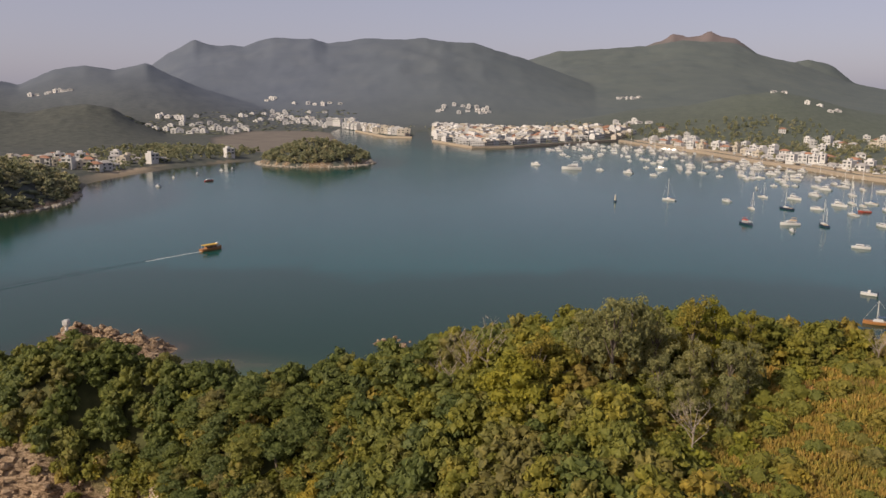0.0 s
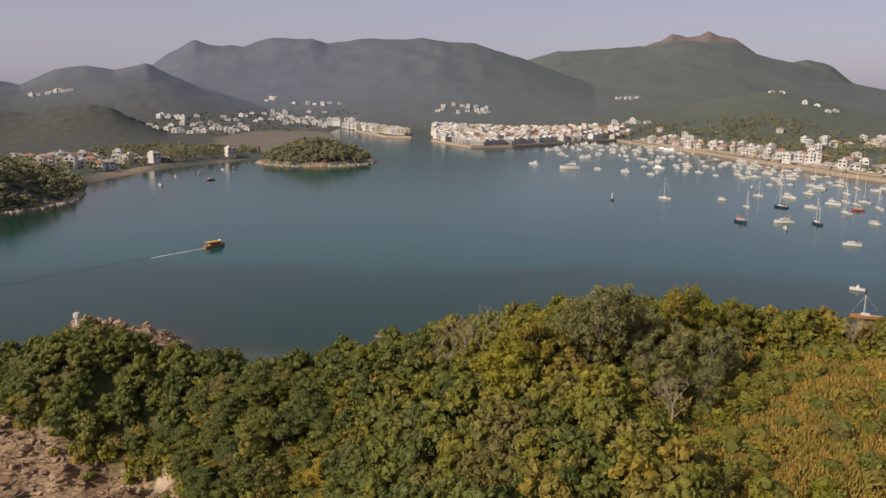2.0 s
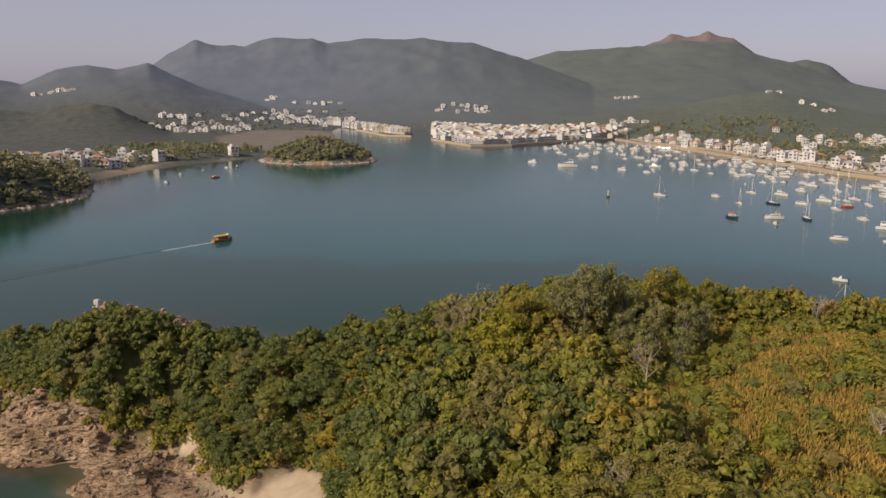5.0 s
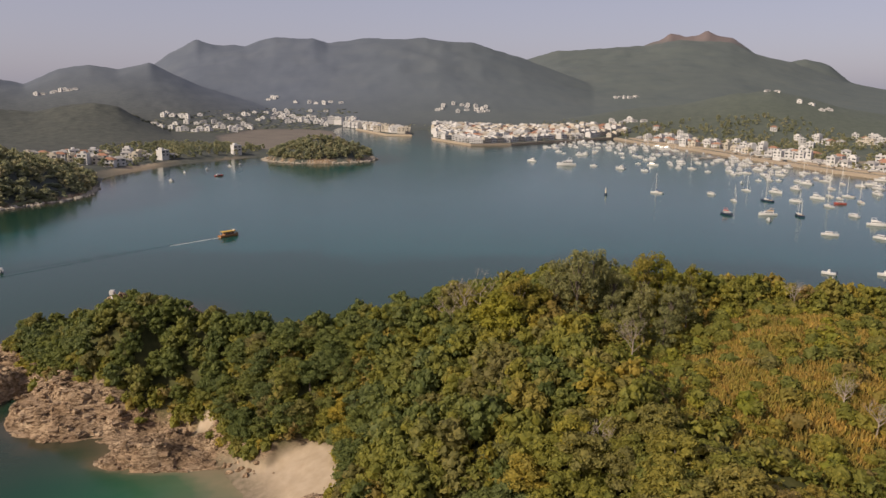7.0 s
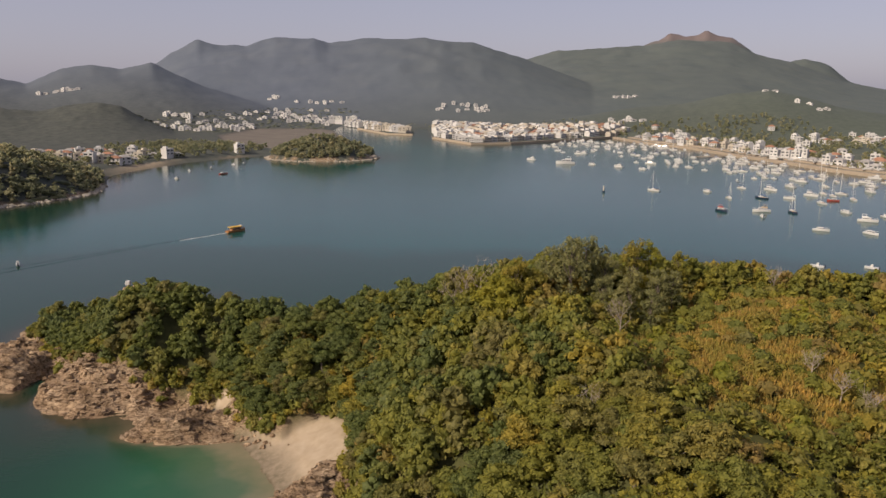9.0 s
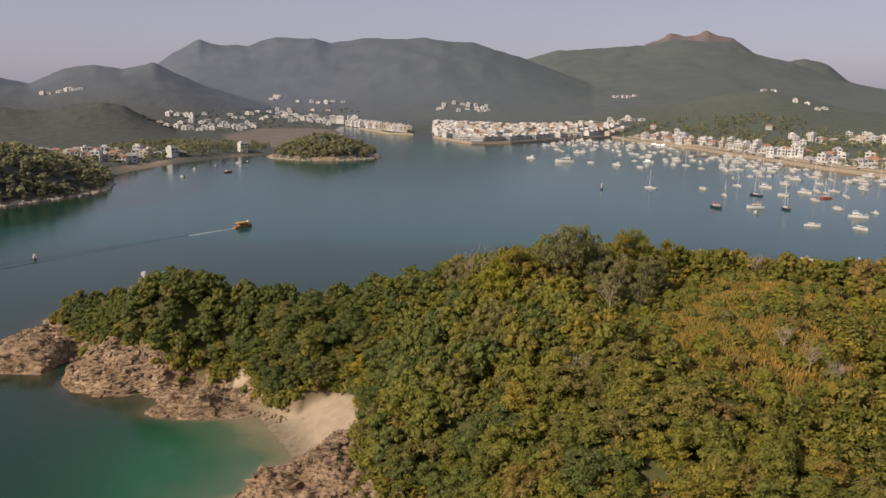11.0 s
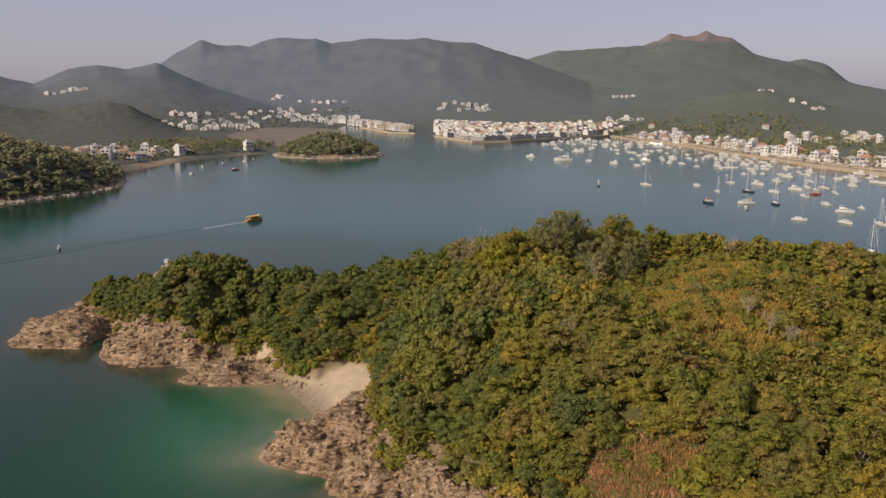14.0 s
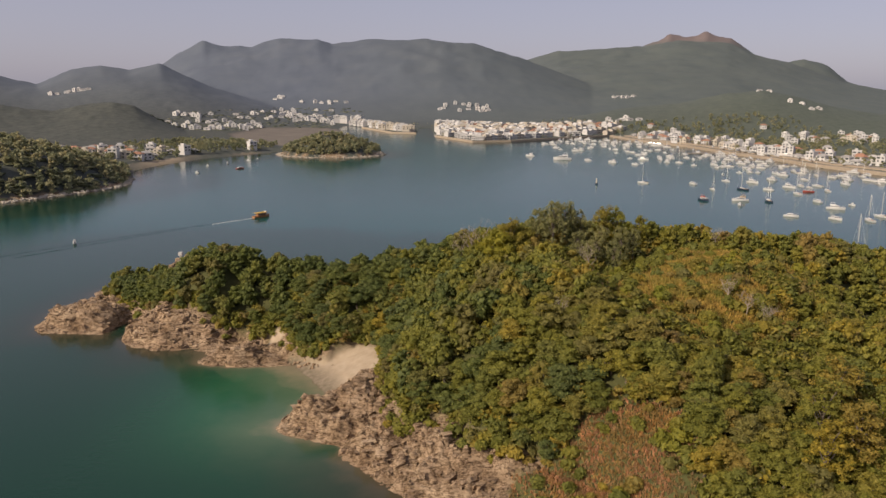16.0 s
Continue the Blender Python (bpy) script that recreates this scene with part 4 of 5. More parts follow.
def house_model(name, width, deep, storeys, wall_mat, roof, seed, per_floor, label, step_back=0.0):
    """A house: walls with a plinth, roof, balconies and one object for each window."""
    r = random.Random(seed)
    root = new(name)
    tall = storeys * FLOOR
    bm = bmesh.new()
    add_box(bm, -width / 2, -deep / 2, -4, width / 2, deep / 2, tall)
    if step_back:
        add_box(bm, -width / 2 + step_back, -deep / 2 + 2.5, tall, width / 2 - step_back * 1.6, deep / 2 - 0.01, tall + 2.0)
    bmesh.ops.bevel(bm, geom=bm.edges[:], offset=0.05, segments=1, affect="EDGES")
    part("wall", to_mesh(bm, "wall", wall_mat), root)
    bm = bmesh.new()
    if roof == "flat":
        for x0, y0, x1, y1 in ((-width / 2 - 0.15, -deep / 2 - 0.15, width / 2 + 0.15, -deep / 2 + 0.12), (-width / 2 - 0.15, deep / 2 - 0.12, width / 2 + 0.15, deep / 2 + 0.15),
                               (-width / 2 - 0.15, -deep / 2 + 0.12, -width / 2 + 0.12, deep / 2 - 0.12), (width / 2 - 0.12, -deep / 2 + 0.12, width / 2 + 0.15, deep / 2 - 0.12)):
            add_box(bm, x0, y0, tall - 0.2, x1, y1, tall + 0.6)
        part("parapet", to_mesh(bm, "parapet", wall_mat), root)
    else:
        e = 0.5
        v = [bm.verts.new(p) for p in ((-width / 2 - e, -deep / 2 - e, tall), (width / 2 + e, -deep / 2 - e, tall), (width / 2 + e, deep / 2 + e, tall), (-width / 2 - e, deep / 2 + e, tall),
                                       (-width / 2 + deep * 0.4, 0, tall + deep * 0.27), (width / 2 - deep * 0.4, 0, tall + deep * 0.27))]
        for f in ((0, 1, 5, 4), (1, 2, 5), (2, 3, 4, 5), (3, 0, 4), (3, 2, 1, 0)):
            bm.faces.new([v[i] for i in f])
        part("roof", to_mesh(bm, "roof", M_ROOFT if roof == "tile" else M_ROOFG), root)
    for level in range(max(0, storeys - 2), storeys):
        for k in range(per_floor):
            w = r.choice((1.3, 1.9, 2.6)) if width / per_floor > 3.2 else 1.3
            part("window", PANES[w], root, "", pose(-width / 2 + (k + 0.5) * width / per_floor, -deep / 2 - 0.03, level * FLOOR + 0.85))
        if level and per_floor == 3:
            bm = bmesh.new()
            x = -width / 2 + 0.6 + r.random() * width * 0.3
            add_box(bm, x, -deep / 2 - 1.3, level * FLOOR - 0.1, x + width * 0.45, -deep / 2 - 0.01, level * FLOOR + 0.05)
            add_box(bm, x, -deep / 2 - 1.3, level * FLOOR + 0.05, x + width * 0.45, -deep / 2 - 1.18, level * FLOOR + 0.95)
            part("balcony", to_mesh(bm, "balcony", wall_mat), root)
    return tagged(root, label, "house")


def place(model, spots_list, group):
    """The model stands at the first spot, copies of it at the rest: (x, y, turn)."""
    for k, (x, y, turn) in enumerate(spots_list):
        z = ground_at(x, y) + 0.1
        if k == 0:
            model.matrix_basis = pose(x, y, z, 0, 0, turn)
            tagged(model, group=group)
        else:
            tagged(copy_thing(model, pose(x, y, z, 0, 0, turn)), group=group)


def deal(spots_list, models, group, seed):
    r = random.Random(seed)
    lots = [[] for _ in models]
    for s in spots_list:
        lots[r.randrange(len(models))].append(s)
    for m, s in zip(models, lots):
        if s:
            place(m, s, group)


# waterfront estate: rows of white terraces
r = random.Random(5)
rows_estate = []
ax, ay = 0.72, 0.69
for i in range(-16, 34):
    for j in range(0, 30):
        x, y = 84 + ax * i * 12.2 - ay * (j * 18 + 8), 880 + ay * i * 12.2 + ax * (j * 18 + 8)
        here = np.array([x]), np.array([y])
        s = inside(MAINLAND, *here)[0]
        if s > 7.5 and -45 < x < 255 and y < 1420 and x > -10 - (y - 978) * 0.02 and r.random() > 0.1:
            rows_estate.append((x + r.uniform(-1, 1), y + r.uniform(-1, 1), math.degrees(math.atan2(ay, ax)) + r.choice((0, 0, 0, -44, -44)) + r.uniform(-3, 3)))
front_rows = [q for q in rows_estate if inside(MAINLAND, np.array([q[0]]), np.array([q[1]]))[0] < 45][:110]
back_rows = [q for q in rows_estate if q not in front_rows][:200]
TERRACES = [house_model("terraced_house", 11, 8.5, 2, M_WHITE, "flat", 1, 4, "white two-storey terraced house with flat roof by the water", 2.0),
            house_model("terraced_house", 11.5, 8.5, 2, M_WHITE, "flat", 2, 3, "white two-storey terraced house with stepped roof by the water", 3.0),
            house_model("terraced_house", 11, 8, 2, M_CREAM, "flat", 3, 4, "cream two-storey terraced house with roof room by the water", 1.5)]
deal(front_rows, TERRACES, "waterfront terraces", 1)
INNER = [house_model("terraced_house", 11, 9, 3, M_WHITE, "flat", 4, 1, "white three-storey terraced house in an inner row", 2.5),
         house_model("terraced_house", 11.5, 9, 2, M_WHITE, "tile", 5, 1, "white two-storey terraced house with tiled roof in an inner row"),
         house_model("terraced_house", 11, 9, 3, M_CREAM, "flat", 6, 1, "cream three-storey terraced house in an inner row", 1.5)]
deal(back_rows, INNER, "inner terraces", 4)

# the smaller half of the estate, across the canal
r = random.Random(6)
rows_west = []
for i in range(110):
    x = r.uniform(-172, -52)
    y = 1064 - (x + 80) * 2.2 + 14 + r.choice((0, 24, 50, 78, 105)) + r.uniform(-3, 3)
    if inside(MAINLAND, np.array([x]), np.array([y]))[0] > 8 and all((x - a) ** 2 + (y - b) ** 2 > 160 for a, b, c in rows_west):
        rows_west.append((x, y, -60 + r.choice((0, 60))))
WEST = [house_model("terraced_house", 11, 8.5, 3, M_WHITE, "flat", 11, 2, "white three-storey house beside the canal mouth", 2.0),
        house_model("terraced_house", 11, 8.5, 3, M_CREAM, "flat", 12, 2, "cream three-storey house beside the inlet", 2.5)]
deal(rows_west, WEST, "inlet terraces", 2)
BLOCK = house_model("apartment_block", 15, 11, 5, M_WHITE, "flat", 13, 5, "pale six-storey apartment block behind the inlet", 4)
place(BLOCK, [(-188, 1372, -20), (-165, 1400, -20), (-205, 1400, 10)], "apartment blocks")

VILLAGE = [house_model("village_house", 7.5, 7, 3, M_WHITE, "flat", 21, 2, "white three-storey village house with flat roof", 2.0),
           house_model("village_house", 8, 7, 2, M_CREAM, "flat", 22, 2, "cream two-storey village house with flat roof", 1.8),
           house_model("village_house", 7, 7, 3, M_WHITE, "flat", 28, 2, "white three-storey village house with roof room", 1.2),
           house_model("village_house", 8.5, 7, 2, M_WHITE, "grey", 29, 2, "white two-storey house with grey hipped roof"),
           house_model("village_house", 9, 7, 2, M_WHITE, "tile", 23, 3, "white two-storey house with terracotta hipped roof"),
           house_model("village_house", 9, 6.5, 1, M_WHITE, "grey", 24, 2, "low white house with grey pitched roof")]
FAR_VILLAGE = [house_model("hill_house", 9, 5, 1, M_WHITE, "flat", 25, 1, "distant white hillside house with flat roof", 2.0),
               house_model("hill_house", 10, 5, 1, M_WHITE, "grey", 26, 1, "distant white hillside house with grey roof"),
               house_model("hill_house", 8, 5, 2, M_WHITE, "flat", 27, 1, "distant two-storey white hillside house with flat roof", 1.5)]


def village(count, x0, x1, y0, y1, seed, test, turn, spread=12.0):
    r = random.Random(seed)
    out = []
    for x, y in scatter(count * 4, x0, x1, y0, y1, seed, test):
        if len(out) < count and all((x - a) ** 2 + (y - b) ** 2 > spread**2 for a, b, c in out):
            out.append((float(x), float(y), turn + r.uniform(-25, 25)))
    return out


spots_v = village(30, -325, -250, 550, 650, 31, on_land(15), 20, 8) + [(-252, 583, 60), (-236, 622, 60), (-232, 632, 60), (-192, 688, 40)]
spots_v += village(78, 240, 420, 560, 1000, 34, on_land(13, 70), -50, 9) + village(14, 300, 560, 700, 1100, 35, on_land(75), -30)
spots_v += village(18, 440, 540, 850, 960, 44, on_land(50), -40, 9)
deal(spots_v, VILLAGE, "village houses", 3)
spots_h = village(34, -430, -300, 1080, 1230, 32, low(14), 10, 9) + village(60, -470, -190, 1300, 1640, 33, low(20), 5, 10)
spots_h += village(10, -470, -420, 1255, 1290, 45, on_land(10), 0, 9)
spots_h += village(8, 425, 500, 1935, 2000, 36, on_land(50), 0, 12) + village(8, 255, 305, 1150, 1185, 37, on_land(50), 0, 9)
spots_h += village(9, -795, -705, 1475, 1500, 38, on_land(50), 0, 7) + village(4, -395, -360, 1715, 1740, 39, on_land(50), 0, 10)
spots_h += village(7, -330, -215, 1650, 1680, 40, on_land(50), 0, 10) + village(18, -20, 95, 1590, 1660, 41, on_land(50), 0, 11)
spots_h += village(5, 580, 640, 1220, 1270, 42, on_land(50), -20, 12) + village(2, 570, 590, 1340, 1360, 43, on_land(50), 0, 8)
deal(spots_h, FAR_VILLAGE, "hill houses", 5)


def ribbon(name, points, half, z0, z1, material, label, category, kind="structure"):
    """A band with thickness along a line of places."""
    bm = bmesh.new()
    rings = []
    for k, (x, y) in enumerate(points):
        a, b = points[max(k - 1, 0)], points[min(k + 1, len(points) - 1)]
        d = Vector((b[0] - a[0], b[1] - a[1])).normalized()
        n = (-d.y * half, d.x * half)
        rings.append([bm.verts.new(p) for p in ((x + n[0], y + n[1], z0), (x - n[0], y - n[1], z0), (x - n[0], y - n[1], z1), (x + n[0], y + n[1], z1))])
    for a, b in zip(rings, rings[1:]):
        for k in range(4):
            bm.faces.new((a[k], b[k], b[(k + 1) % 4], a[(k + 1) % 4]))
    bm.faces.new(rings[0])
    bm.faces.new(rings[-1][::-1])
    bmesh.ops.recalc_face_normals(bm, faces=bm.faces[:])
    ob = new(name, to_mesh(bm, name, material))
    return tagged(ob, label, category, kind=kind)


ribbon("sea_wall", [(-14, 980), (32, 862), (78, 878), (160, 957), (226, 1019)], 1.5, -2, 2.4, M_STONE, "buff stone sea wall along the waterfront terraces", "sea wall")
ribbon("sea_wall", [(-140, 1228), (-80, 1065), (-44, 1055)], 1.5, -2, 2.3, M_STONE, "buff stone sea wall by the inlet houses", "sea wall")
ribbon("sea_wall", [(230, 1012), (244, 903), (273, 808), (285, 707), (300, 632), (306, 576), (317, 540), (346, 440)], 2.2, -2, 2.6, M_STONE, "long buff sea wall below the shore road", "sea wall")
ribbon("road", [(250, 1000), (262, 905), (290, 812), (302, 708), (318, 634), (324, 578), (336, 542), (370, 440)], 5, 1.5, 3.1, M_STONE, "pale coastal road and boat hard along the shore", "road")
ribbon("pier", [(300, 640), (262, 628)], 1.6, 0.4, 1.0, M_STONE, "low concrete pier reaching into the moorings", "pier")
ribbon("pier", [(285, 720), (240, 704)], 1.6, 0.4, 1.0, M_STONE, "low concrete pier reaching into the moorings", "pier")

M_PALE = painted("bleached_shore_stone", (0.42, 0.37, 0.3), 0.9, 0, 0.5, 0.5)


def shore_stones(label, points, gap, size, seed):
    """Loose pale stones along a shore line, in one mesh."""
    q = np.random.default_rng(seed)
    at = []
    for (ax, ay), (bx, by) in zip(points, points[1:]):
        n = int(math.hypot(bx - ax, by - ay) / gap)
        t = q.random((n, 1))
        at.append(np.array([(ax, ay)]) * (1 - t) + np.array([(bx, by)]) * t + q.normal(0, size * 1.1, (n, 2)))
    at = np.concatenate(at)
    z = heights(at[:, 0].copy(), at[:, 1].copy())[0]
    at, z = at[z > -0.7], np.maximum(z[z > -0.7], 0)
    n = len(at)
    co = ICO1[0][None] * q.uniform(0.5, 1.2, (n, 1, 1)) * q.uniform(0.7, 1.3, (n, len(ICO1[0]), 1)) * (size, size, size * 0.75) + np.concatenate([at, z[:, None] + size * 0.2], 1)[:, None]
    tris = (ICO1[1][None] + len(ICO1[0]) * np.arange(n)[:, None, None]).reshape(-1, 3)
    tagged(new("shore_stones", raw_mesh("shore_stones", co.reshape(-1, 3), tris.tolist(), M_PALE)), label, "stones", kind="stuff")


shore_stones("pale stones along the foot of the headland", [(-300, 288), (-236, 329), (-221, 363), (-206, 396), (-206, 416), (-214, 447)], 0.45, 1.0, 1)
shore_stones("pale stones round the wooded islet", [(-112 + 50 * math.cos(a / 20 * 3.1416), 672 - 46 * math.sin(a / 20 * 3.1416)) for a in range(-2, 23)], 0.4, 1.0, 2)
shore_stones("stones and rubble below the shore road", [(244, 903), (273, 808), (284, 707), (299, 632), (305, 576), (316, 540)], 1.2, 1.0, 3)

# ---- boats ----
M_HULL = painted("white_gelcoat", (0.56, 0.555, 0.54), 0.25, 0, 0.15, 0.8, 0.1)
M_NAVY = painted("navy_gelcoat", (0.03, 0.04, 0.07), 0.25, 0, 0.15, 0.8)
M_RED = painted("red_hull_paint", (0.35, 0.06, 0.04), 0.4, 0, 0.3, 0.8)
M_DECK = painted("teak_deck", (0.4, 0.3, 0.2), 0.7, 0, 0.4, 1.5)
M_SPAR = painted("pale_mast_metal", (0.7, 0.68, 0.63), 0.35, 0.2, 0.15, 1.0)
M_BLUE = painted("blue_canvas", (0.06, 0.1, 0.2), 0.8, 0, 0.3, 1.0)
M_GOLD = painted("yellow_awning", (0.62, 0.38, 0.06), 0.7, 0, 0.4, 1.0)
M_TIMBER = painted("varnished_hull_timber", (0.33, 0.15, 0.05), 0.5, 0, 0.4, 1.2)


def hull_mesh(length, beam, depth, free, material, sheer=0.35, stern=0.8):
    """A hull in stations: pointed bow at +x, flat transom, rounded bilge, raised sheer."""
    bm = bmesh.new()
    rings = []
    for k in range(11):
        t = k / 10
        x = -length / 2 + length * t
        w = beam / 2 * (stern + (1 - stern) * math.sin(min(t * 2.2, 1) * 1.57)) * (1 - max(0, (t - 0.5) / 0.5) ** 2.2) + 0.02
        top = free * (1 + sheer * t * t)
        low = -depth * (1 - max(0, (t - 0.7) / 0.3) ** 2)
        rings.append([bm.verts.new(p) for p in ((x, -w, top), (x, -w * 0.92, 0.15), (x, -w * 0.55, low * 0.8), (x, 0, low), (x, w * 0.55, low * 0.8), (x, w * 0.92, 0.15), (x, w, top))])
    for a, b in zip(rings, rings[1:]):
        for i in range(6):
            bm.faces.new((a[i], b[i], b[i + 1], a[i + 1]))
        bm.faces.new((a[6], b[6], b[0], a[0]))
    bm.faces.new(rings[0][::-1])
    bmesh.ops.recalc_face_normals(bm, faces=bm.faces[:])
    return to_mesh(bm, "hull", material)


def house_block(x0, x1, w, z0, z1, material, rake=0.5, name="cabin"):
    """A cabin with raked ends and sides."""
    bm = bmesh.new()
    out = add_box(bm, x0, -w / 2, z0, x1, w / 2, z1)
    for v in out:
        if v.co.z > (z0 + z1) / 2:
            v.co.y *= 0.86
            v.co.x += -rake if v.co.x > (x0 + x1) / 2 else rake * 0.3
    bmesh.ops.bevel(bm, geom=bm.edges[:], offset=0.06, segments=1, affect="EDGES")
    return to_mesh(bm, name, material)


def rods(name, lines, material, radius=0.05):
    bm = bmesh.new()
    for a, b in lines:
        add_rod(bm, a, b, radius, radius * 0.8, 5)
    return to_mesh(bm, name, material)


def sailing_yacht(length, mast, hull_mat, label, ketch=False):
    root = new("sailing_yacht")
    free = length * 0.095
    part("hull", hull_mesh(length, length * 0.3, 0.6, free, hull_mat), root)
    part("deck", house_block(-length * 0.42, length * 0.3, length * 0.2, free, free + 0.12, M_DECK, 0.1, "deck"), root)
    part("cabin", house_block(-length * 0.12, length * 0.2, length * 0.17, free + 0.1, free + 0.65, M_HULL), root)
    pole = part("mast", rods("mast", [((length * 0.08, 0, free), (length * 0.08, 0, mast))], M_SPAR, 0.13), root)
    part("boom", rods("boom", [((length * 0.08, 0, free + 1.3), (-length * 0.36, 0, free + 1.35))], M_BLUE, 0.2), pole, "boom with furled blue sail cover")
    part("rigging", rods("rigging", [((length * 0.08, 0, mast), (length * 0.49, 0, free * 1.3)), ((length * 0.08, 0, mast), (-length * 0.49, 0, free)),
                                     ((length * 0.08, 0, mast * 0.9), (length * 0.04, length * 0.14, free)), ((length * 0.08, 0, mast * 0.9), (length * 0.04, -length * 0.14, free))], M_SPAR, 0.025), pole)
    if ketch:
        part("mast", rods("mast", [((-length * 0.3, 0, free), (-length * 0.3, 0, mast * 0.72))], M_SPAR, 0.1), root)
    return tagged(root, label, "sailing yacht")


def motor_cruiser(length, hull_mat, label, fly=True, top_mat=None):
    root = new("motor_cruiser")
    free = length * 0.12
    top_mat = top_mat or M_HULL
    part("hull", hull_mesh(length, length * 0.34, 0.5, free, hull_mat), root)
    cabin = part("cabin", house_block(-length * 0.3, length * 0.22, length * 0.25, free - 0.05, free + 0.12 * length, M_HULL, 0.6), root)
    part("windscreen", house_block(-length * 0.26, length * 0.2, length * 0.256, free + 0.04 * length, free + 0.09 * length, M_PANE, 0.35, "windscreen"), cabin, "dark tinted windscreen")
    if fly:
        part("flybridge", house_block(-length * 0.32, length * 0.02, length * 0.22, free + 0.12 * length, free + 0.18 * length, top_mat, 0.3, "flybridge"), root)
        canopy = part("canopy", house_block(-length * 0.3, -length * 0.06, length * 0.22, free + 0.27 * length, free + 0.28 * length, top_mat, 0.0, "canopy"), root)
        part("canopy_frame", rods("canopy_frame", [((-length * 0.28, s * length * 0.08, free + 0.16 * length), (-length * 0.28, s * length * 0.08, free + 0.275 * length)) for s in (-1, 1)]
                                  + [((-length * 0.09, s * length * 0.08, free + 0.16 * length), (-length * 0.09, s * length * 0.08, free + 0.275 * length)) for s in (-1, 1)], M_SPAR, 0.05), canopy)
    part("bow_rail", rods("bow_rail", [((length * 0.47, 0, free * 1.3 + 0.6), (length * 0.2, s * length * 0.13, free * 1.1 + 0.6)) for s in (-1, 1)]
                          + [((length * 0.3, s * length * 0.11, free * 1.1), (length * 0.3, s * length * 0.105, free * 1.1 + 0.6)) for s in (-1, 1)], M_SPAR, 0.03), root)
    return tagged(root, label, "motor boat")


def small_launch(length, label):
    root = new("small_launch")
    part("hull", hull_mesh(length, length * 0.38, 0.3, 0.7, M_HULL), root)
    part("console", house_block(-0.5, 0.5, 0.9, 0.65, 1.7, M_HULL, 0.3, "console"), root)
    part("engine", house_block(-length / 2 - 0.35, -length / 2 + 0.1, 0.45, 0.2, 1.25, M_NAVY, 0.05, "engine"), root)
    return tagged(root, label, "launch")


def afloat(model, spots_list, group):
    for k, (x, y, turn) in enumerate(spots_list):
        m = pose(x, y, 0.0, 0, 0, turn)
        if k == 0:
            model.matrix_basis = m
            tagged(model, group=group)
        else:
            tagged(copy_thing(model, m), group=group)


r = random.Random(77)


def berth(pairs, about=115):
    return [(x, y, about + r.uniform(-35, 35) + (180 if r.random() < 0.3 else 0)) for x, y in pairs]


G = "moored boats"
afloat(sailing_yacht(8.5, 12.5, M_HULL, "white sailing yacht with bare mast at its mooring"), berth([(131, 444), (210, 390), (231, 432), (242, 431), (200, 291), (213, 303), (236, 406), (251, 470)]), G)
afloat(sailing_yacht(9, 13.5, M_NAVY, "dark-hulled sailing yacht with bare mast at its mooring"), berth([(185, 411), (160, 225)]), G)
afloat(sailing_yacht(9.5, 12.5, M_NAVY, "dark-hulled ketch with two masts at its mooring", True), berth([(179, 357)]), G)
afloat(sailing_yacht(8, 6.5, M_TIMBER, "old brown wooden boat with a short mast at anchor"), [(117, 198, 160)], G)
afloat(sailing_yacht(6.8, 9.5, M_HULL, "small white sailing yacht at its mooring"), berth([(192, 459), (166, 410), (232, 422), (232, 520), (250, 560)]), G)
cruiser_spots = [(79, 665), (126, 621), (144, 601), (159, 582), (194, 611), (225, 654), (226, 586), (163, 440), (207, 450), (201, 410), (227, 468), (168, 303), (220, 423), (186, 295), (203, 329), (206, 356)]
afloat(motor_cruiser(9, M_HULL, "white motor cruiser with flybridge at its mooring"), berth(cruiser_spots[::2]), G)
afloat(motor_cruiser(7, M_HULL, "white cabin cruiser with raked cabin at its mooring", False), berth(cruiser_spots[1::2]), G)
afloat(motor_cruiser(16, M_HULL, "large white motor yacht with two decks at its mooring"), [(104, 627, 178)], G)
afloat(motor_cruiser(8, M_NAVY, "dark-hulled cabin boat with red canopy at its mooring", True, M_RED), [(144, 360, -70)], G)
afloat(motor_cruiser(9, M_HULL, "white pleasure boat with long cabin at its mooring", True, M_DECK), [(164, 359, 175)], G)
afloat(motor_cruiser(6.5, M_RED, "small red-hulled cabin boat at its mooring", False), [(222, 401, 170), (-161, 524, 40)], G)
afloat(small_launch(4.6, "small white open launch at its mooring"), berth([(157, 341), (131, 229), (205, 502), (223, 517), (219, 343), (149, 227), (-184, 491), (-192, 543), (-183, 568), (-173, 596), (-167, 605)]), G)
afloat(small_launch(3.4, "tiny open launch crossing the ferry's wake"), [(-147, 223, 120)], G)

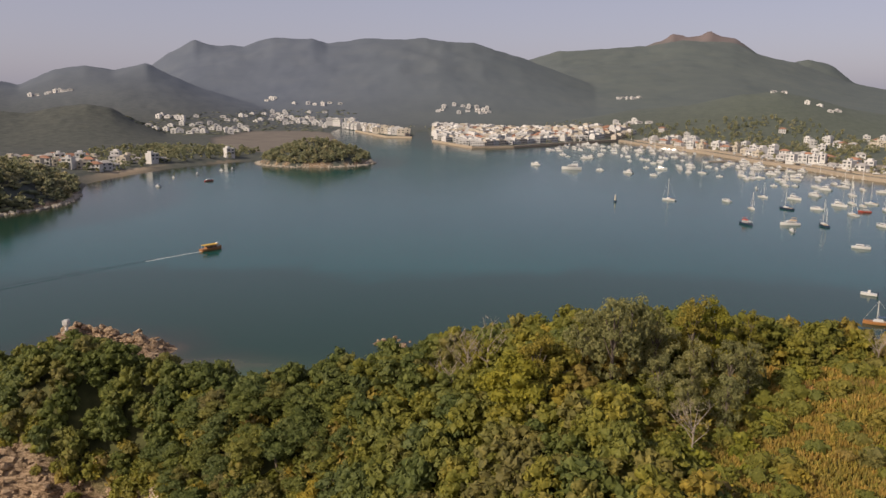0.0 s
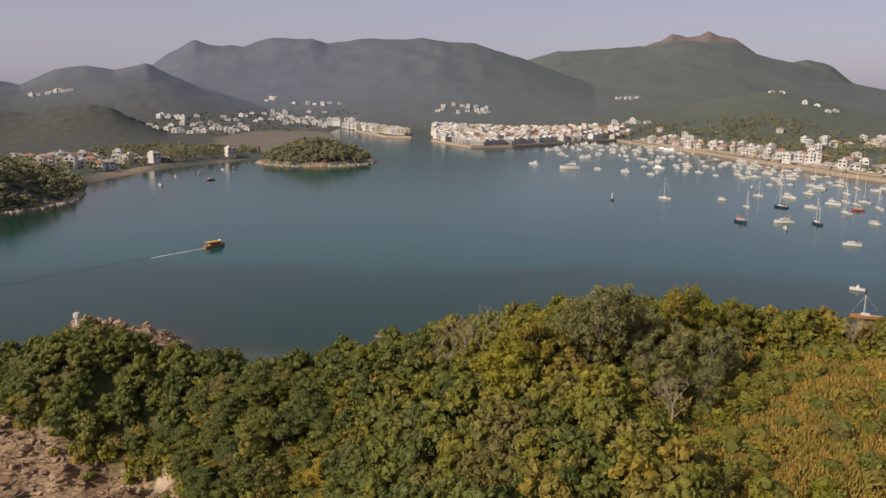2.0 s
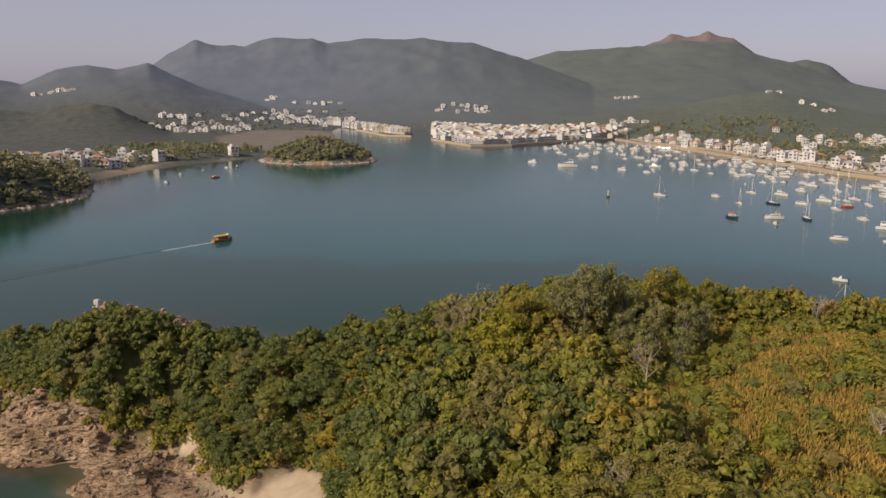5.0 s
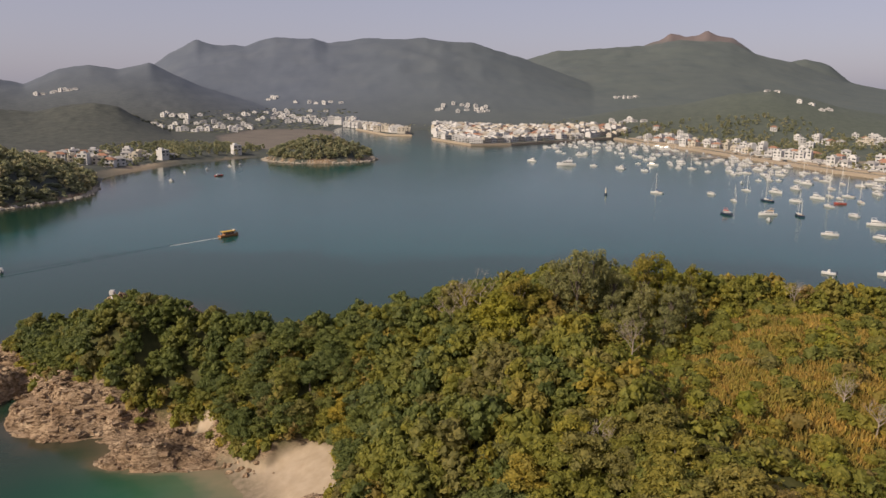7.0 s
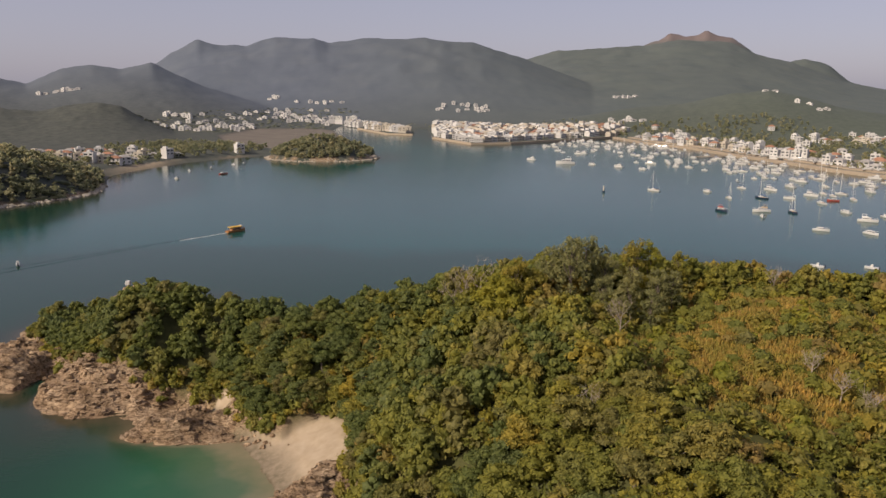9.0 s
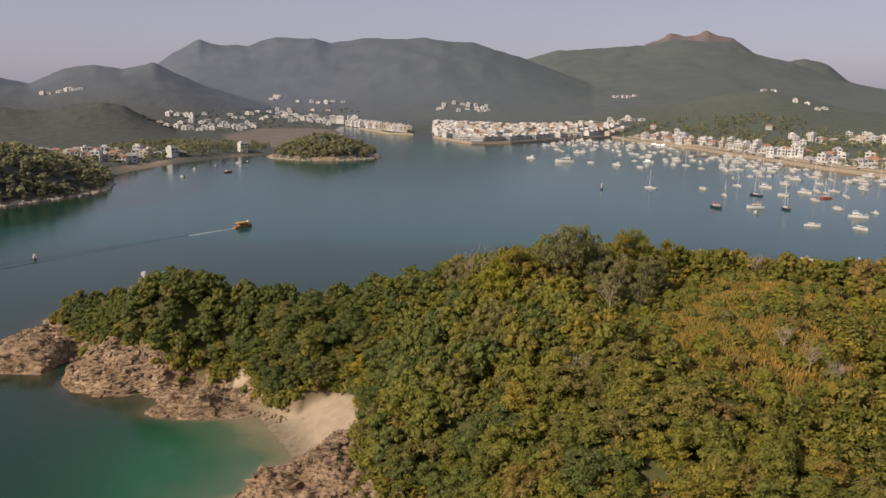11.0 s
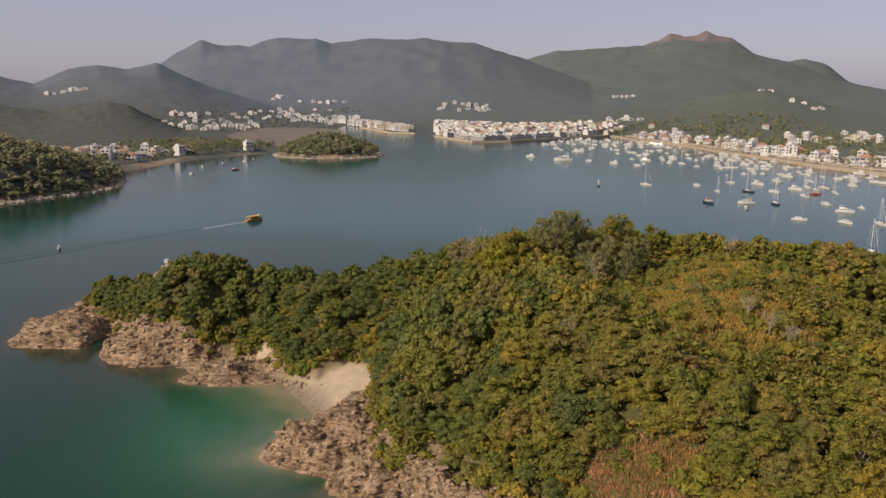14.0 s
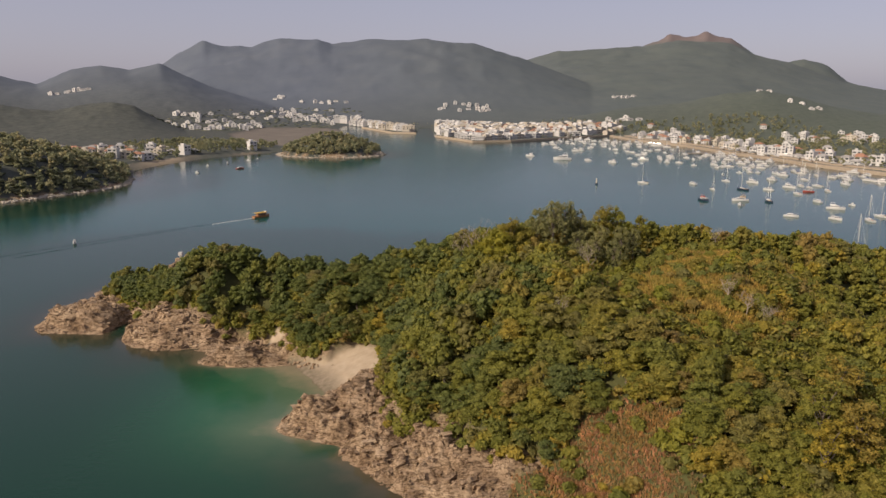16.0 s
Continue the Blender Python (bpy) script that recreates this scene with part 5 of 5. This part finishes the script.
# the crowded inner moorings
inner = []
tries = 0
while len(inner) < 150 and tries < 6000:
    tries += 1
    y = r.uniform(430, 960)
    edge = np.interp(y, [430, 540, 576, 632, 707, 808, 903, 960], [345, 316, 305, 299, 284, 272, 243, 160])
    wide = np.interp(y, [430, 540, 620, 700, 820, 960], [70, 85, 110, 150, 150, 90])
    x = edge - 8 - wide * r.random() ** 1.4
    if inside(MAINLAND, np.array([x]), np.array([y]))[0] < -7 and all((x - a) ** 2 + (y - b) ** 2 > 60 for a, b in inner):
        inner.append((x, y))
KINDS = [motor_cruiser(9.5, M_HULL, "white flybridge motor cruiser in the crowded moorings"), motor_cruiser(7.5, M_HULL, "white cabin cruiser in the crowded moorings", False),
         motor_cruiser(8, M_HULL, "white motor boat with blue canopy in the crowded moorings", True, M_BLUE), sailing_yacht(8.5, 12, M_HULL, "white sailing yacht in the crowded moorings"),
         small_launch(5, "small white launch in the crowded moorings")]
for k, model in enumerate(KINDS):
    afloat(model, berth([p for i, p in enumerate(inner) if i % 7 in ((0, 5), (1, 6), (2,), (3,), (4,))[k]]), "inner moorings")


ashore = []
while len(ashore) < 48:
    y = r.uniform(545, 760)
    x = float(np.interp(y, [540, 578, 634, 708, 812], [336, 324, 318, 302, 290])) + r.uniform(-12, 16)
    if all((x - a) ** 2 + (y - b) ** 2 > 40 for a, b in ashore):
        ashore.append((x, y))
for k, model in enumerate((motor_cruiser(7.5, M_HULL, "white cabin boat laid up on the boat hard", False), small_launch(5, "small white launch laid up on the boat hard"))):
    for i, (x, y) in enumerate(ashore[k::2]):
        m = pose(x, y, max(3.1, ground_at(x, y)) + 0.45, 0, 0, r.uniform(0, 360))
        if i == 0:
            model.matrix_basis = m
        else:
            model = copy_thing(model, m)
        tagged(model, group="boats ashore")


def channel_buoy(x, y):
    root = new("channel_buoy")
    bm = bmesh.new()
    add_rod(bm, (0, 0, -0.5), (0, 0, 0.9), 1.0, 0.95, 14)
    part("float", to_mesh(bm, "float", M_NAVY), root, "dark float")
    bm = bmesh.new()
    add_rod(bm, (0, 0, 0.9), (0, 0, 3.6), 0.5, 0.4, 10)
    part("tower", to_mesh(bm, "tower", M_CREAM), root)
    bm = bmesh.new()
    add_rod(bm, (0, 0, 3.6), (0, 0, 4.3), 0.25, 0.2, 8)
    part("lantern", to_mesh(bm, "lantern", M_HULL), root)
    root.matrix_basis = pose(x, y, 0)
    tagged(root, "pale channel buoy with dark float in open water", "buoy")


channel_buoy(98, 436)


def beacon(x, y):
    root = new("beacon")
    bm = bmesh.new()
    add_box(bm, -1.1, -1.1, -3.0, 1.1, 1.1, 0.6)
    bmesh.ops.bevel(bm, geom=bm.edges[:], offset=0.08, segments=1, affect="EDGES")
    part("plinth", to_mesh(bm, "plinth", M_STONE), root)
    bm = bmesh.new()
    add_rod(bm, (0, 0, 0.6), (0, 0, 2.4), 0.5, 0.42, 12)
    part("column", to_mesh(bm, "column", M_WHITE), root)
    bm = bmesh.new()
    add_box(bm, -0.85, -0.85, 2.4, 0.85, 0.85, 4.0)
    bmesh.ops.bevel(bm, geom=bm.edges[:], offset=0.2, segments=2, affect="EDGES")
    part("lantern_house", to_mesh(bm, "lantern_house", M_WHITE), root)
    part("ladder", rods("ladder", [((s * 0.2, -0.62, 0.4), (s * 0.2, -0.9, 3.0)) for s in (-1, 1)] + [((-0.2, -0.63 - 0.04 * k, 0.6 + 0.35 * k), (0.2, -0.63 - 0.04 * k, 0.6 + 0.35 * k)) for k in range(7)], M_SPAR, 0.03), root)
    root.matrix_basis = pose(x, y, ground_at(x, y) + 0.5) @ Matrix.Diagonal((0.8, 0.8, 0.8, 1))
    tagged(root, "white navigation beacon with square head on a rocky point", "beacon")


beacon(-87.5, 170.8)


def ferry(x, y, turn):
    root = new("ferry")
    part("hull", hull_mesh(11.5, 3.6, 0.6, 1.1, M_TIMBER, 0.6, 0.85), root)
    cabin = part("cabin", house_block(-3.2, 2.6, 2.6, 1.0, 2.3, M_TIMBER, 0.3), root)
    for k in range(5):
        for s in (-1, 1):
            part("window", box_mesh("window", (0.7, 0.08, 0.6), M_PANE), cabin, "", pose(-2.5 + k * 1.05, s * 1.28, 1.45))
    awning = part("awning", house_block(-4.6, 3.2, 3.3, 2.75, 2.95, M_GOLD, 0.1, "awning"), root, "faded yellow canvas awning")
    part("awning_posts", rods("awning_posts", [((x0, s * 1.45, 1.0), (x0, s * 1.45, 2.8)) for x0 in (-4.3, -2.0, 0.4, 2.8) for s in (-1, 1)], M_SPAR, 0.05), awning)
    part("wheelhouse", house_block(2.7, 4.1, 1.7, 1.3, 3.4, M_HULL, 0.35, "wheelhouse"), root, "white wheelhouse")
    root.matrix_basis = pose(x, y, 0, 0, 0, turn) @ Matrix.Diagonal((0.8, 0.8, 0.8, 1))
    tagged(root, "small wooden ferry with yellow awning under way", "ferry")


ferry(-90, 291, 50)

# the ferry's wake: a short foam trail and two low ripples
M_FOAM = painted("wake_foam", (0.55, 0.58, 0.57), 0.6, 0, 0.7, 0.9)
M_RIPPLE = painted("wake_ripple", (0.02, 0.06, 0.06), 0.1, 0, 0.3, 0.3)


def wake_line(bm, side, steps, width, spread):
    last = None
    for k in range(steps):
        d = k * 2.2
        x, y = -92.5 - 0.66 * d + side * spread * d * 0.75, 288 - 0.75 * d - side * spread * d * 0.66 - 0.0016 * d * d
        w = width * (0.4 + min(1, k / 8) * 0.6) * (1 - 0.75 * (k / steps) ** 2) * (1 + 0.25 * math.sin(k * 1.7))
        ring = [bm.verts.new(p) for p in ((x - w * 0.75, y + w * 0.66, 0.01), (x, y, 0.12 + 0.03 * math.sin(k * 2.1)), (x + w * 0.75, y - w * 0.66, 0.01))]
        if last:
            for i in range(2):
                bm.faces.new((last[i], last[i + 1], ring[i + 1], ring[i]))
        last = ring


bm = bmesh.new()
wake_line(bm, 1, 17, 0.55, 0.03)
tagged(new("wake_foam", to_mesh(bm, "wake_foam", M_FOAM, True)), "short trail of white foam behind the small ferry", "wake", kind="stuff")
bm = bmesh.new()
wake_line(bm, -1, 52, 0.5, 0.035)
wake_line(bm, 1, 46, 0.4, 0.03)
tagged(new("wake_ripple", to_mesh(bm, "wake_ripple", M_RIPPLE, True)), "long dark ripples spreading behind the small ferry", "wake", kind="stuff")
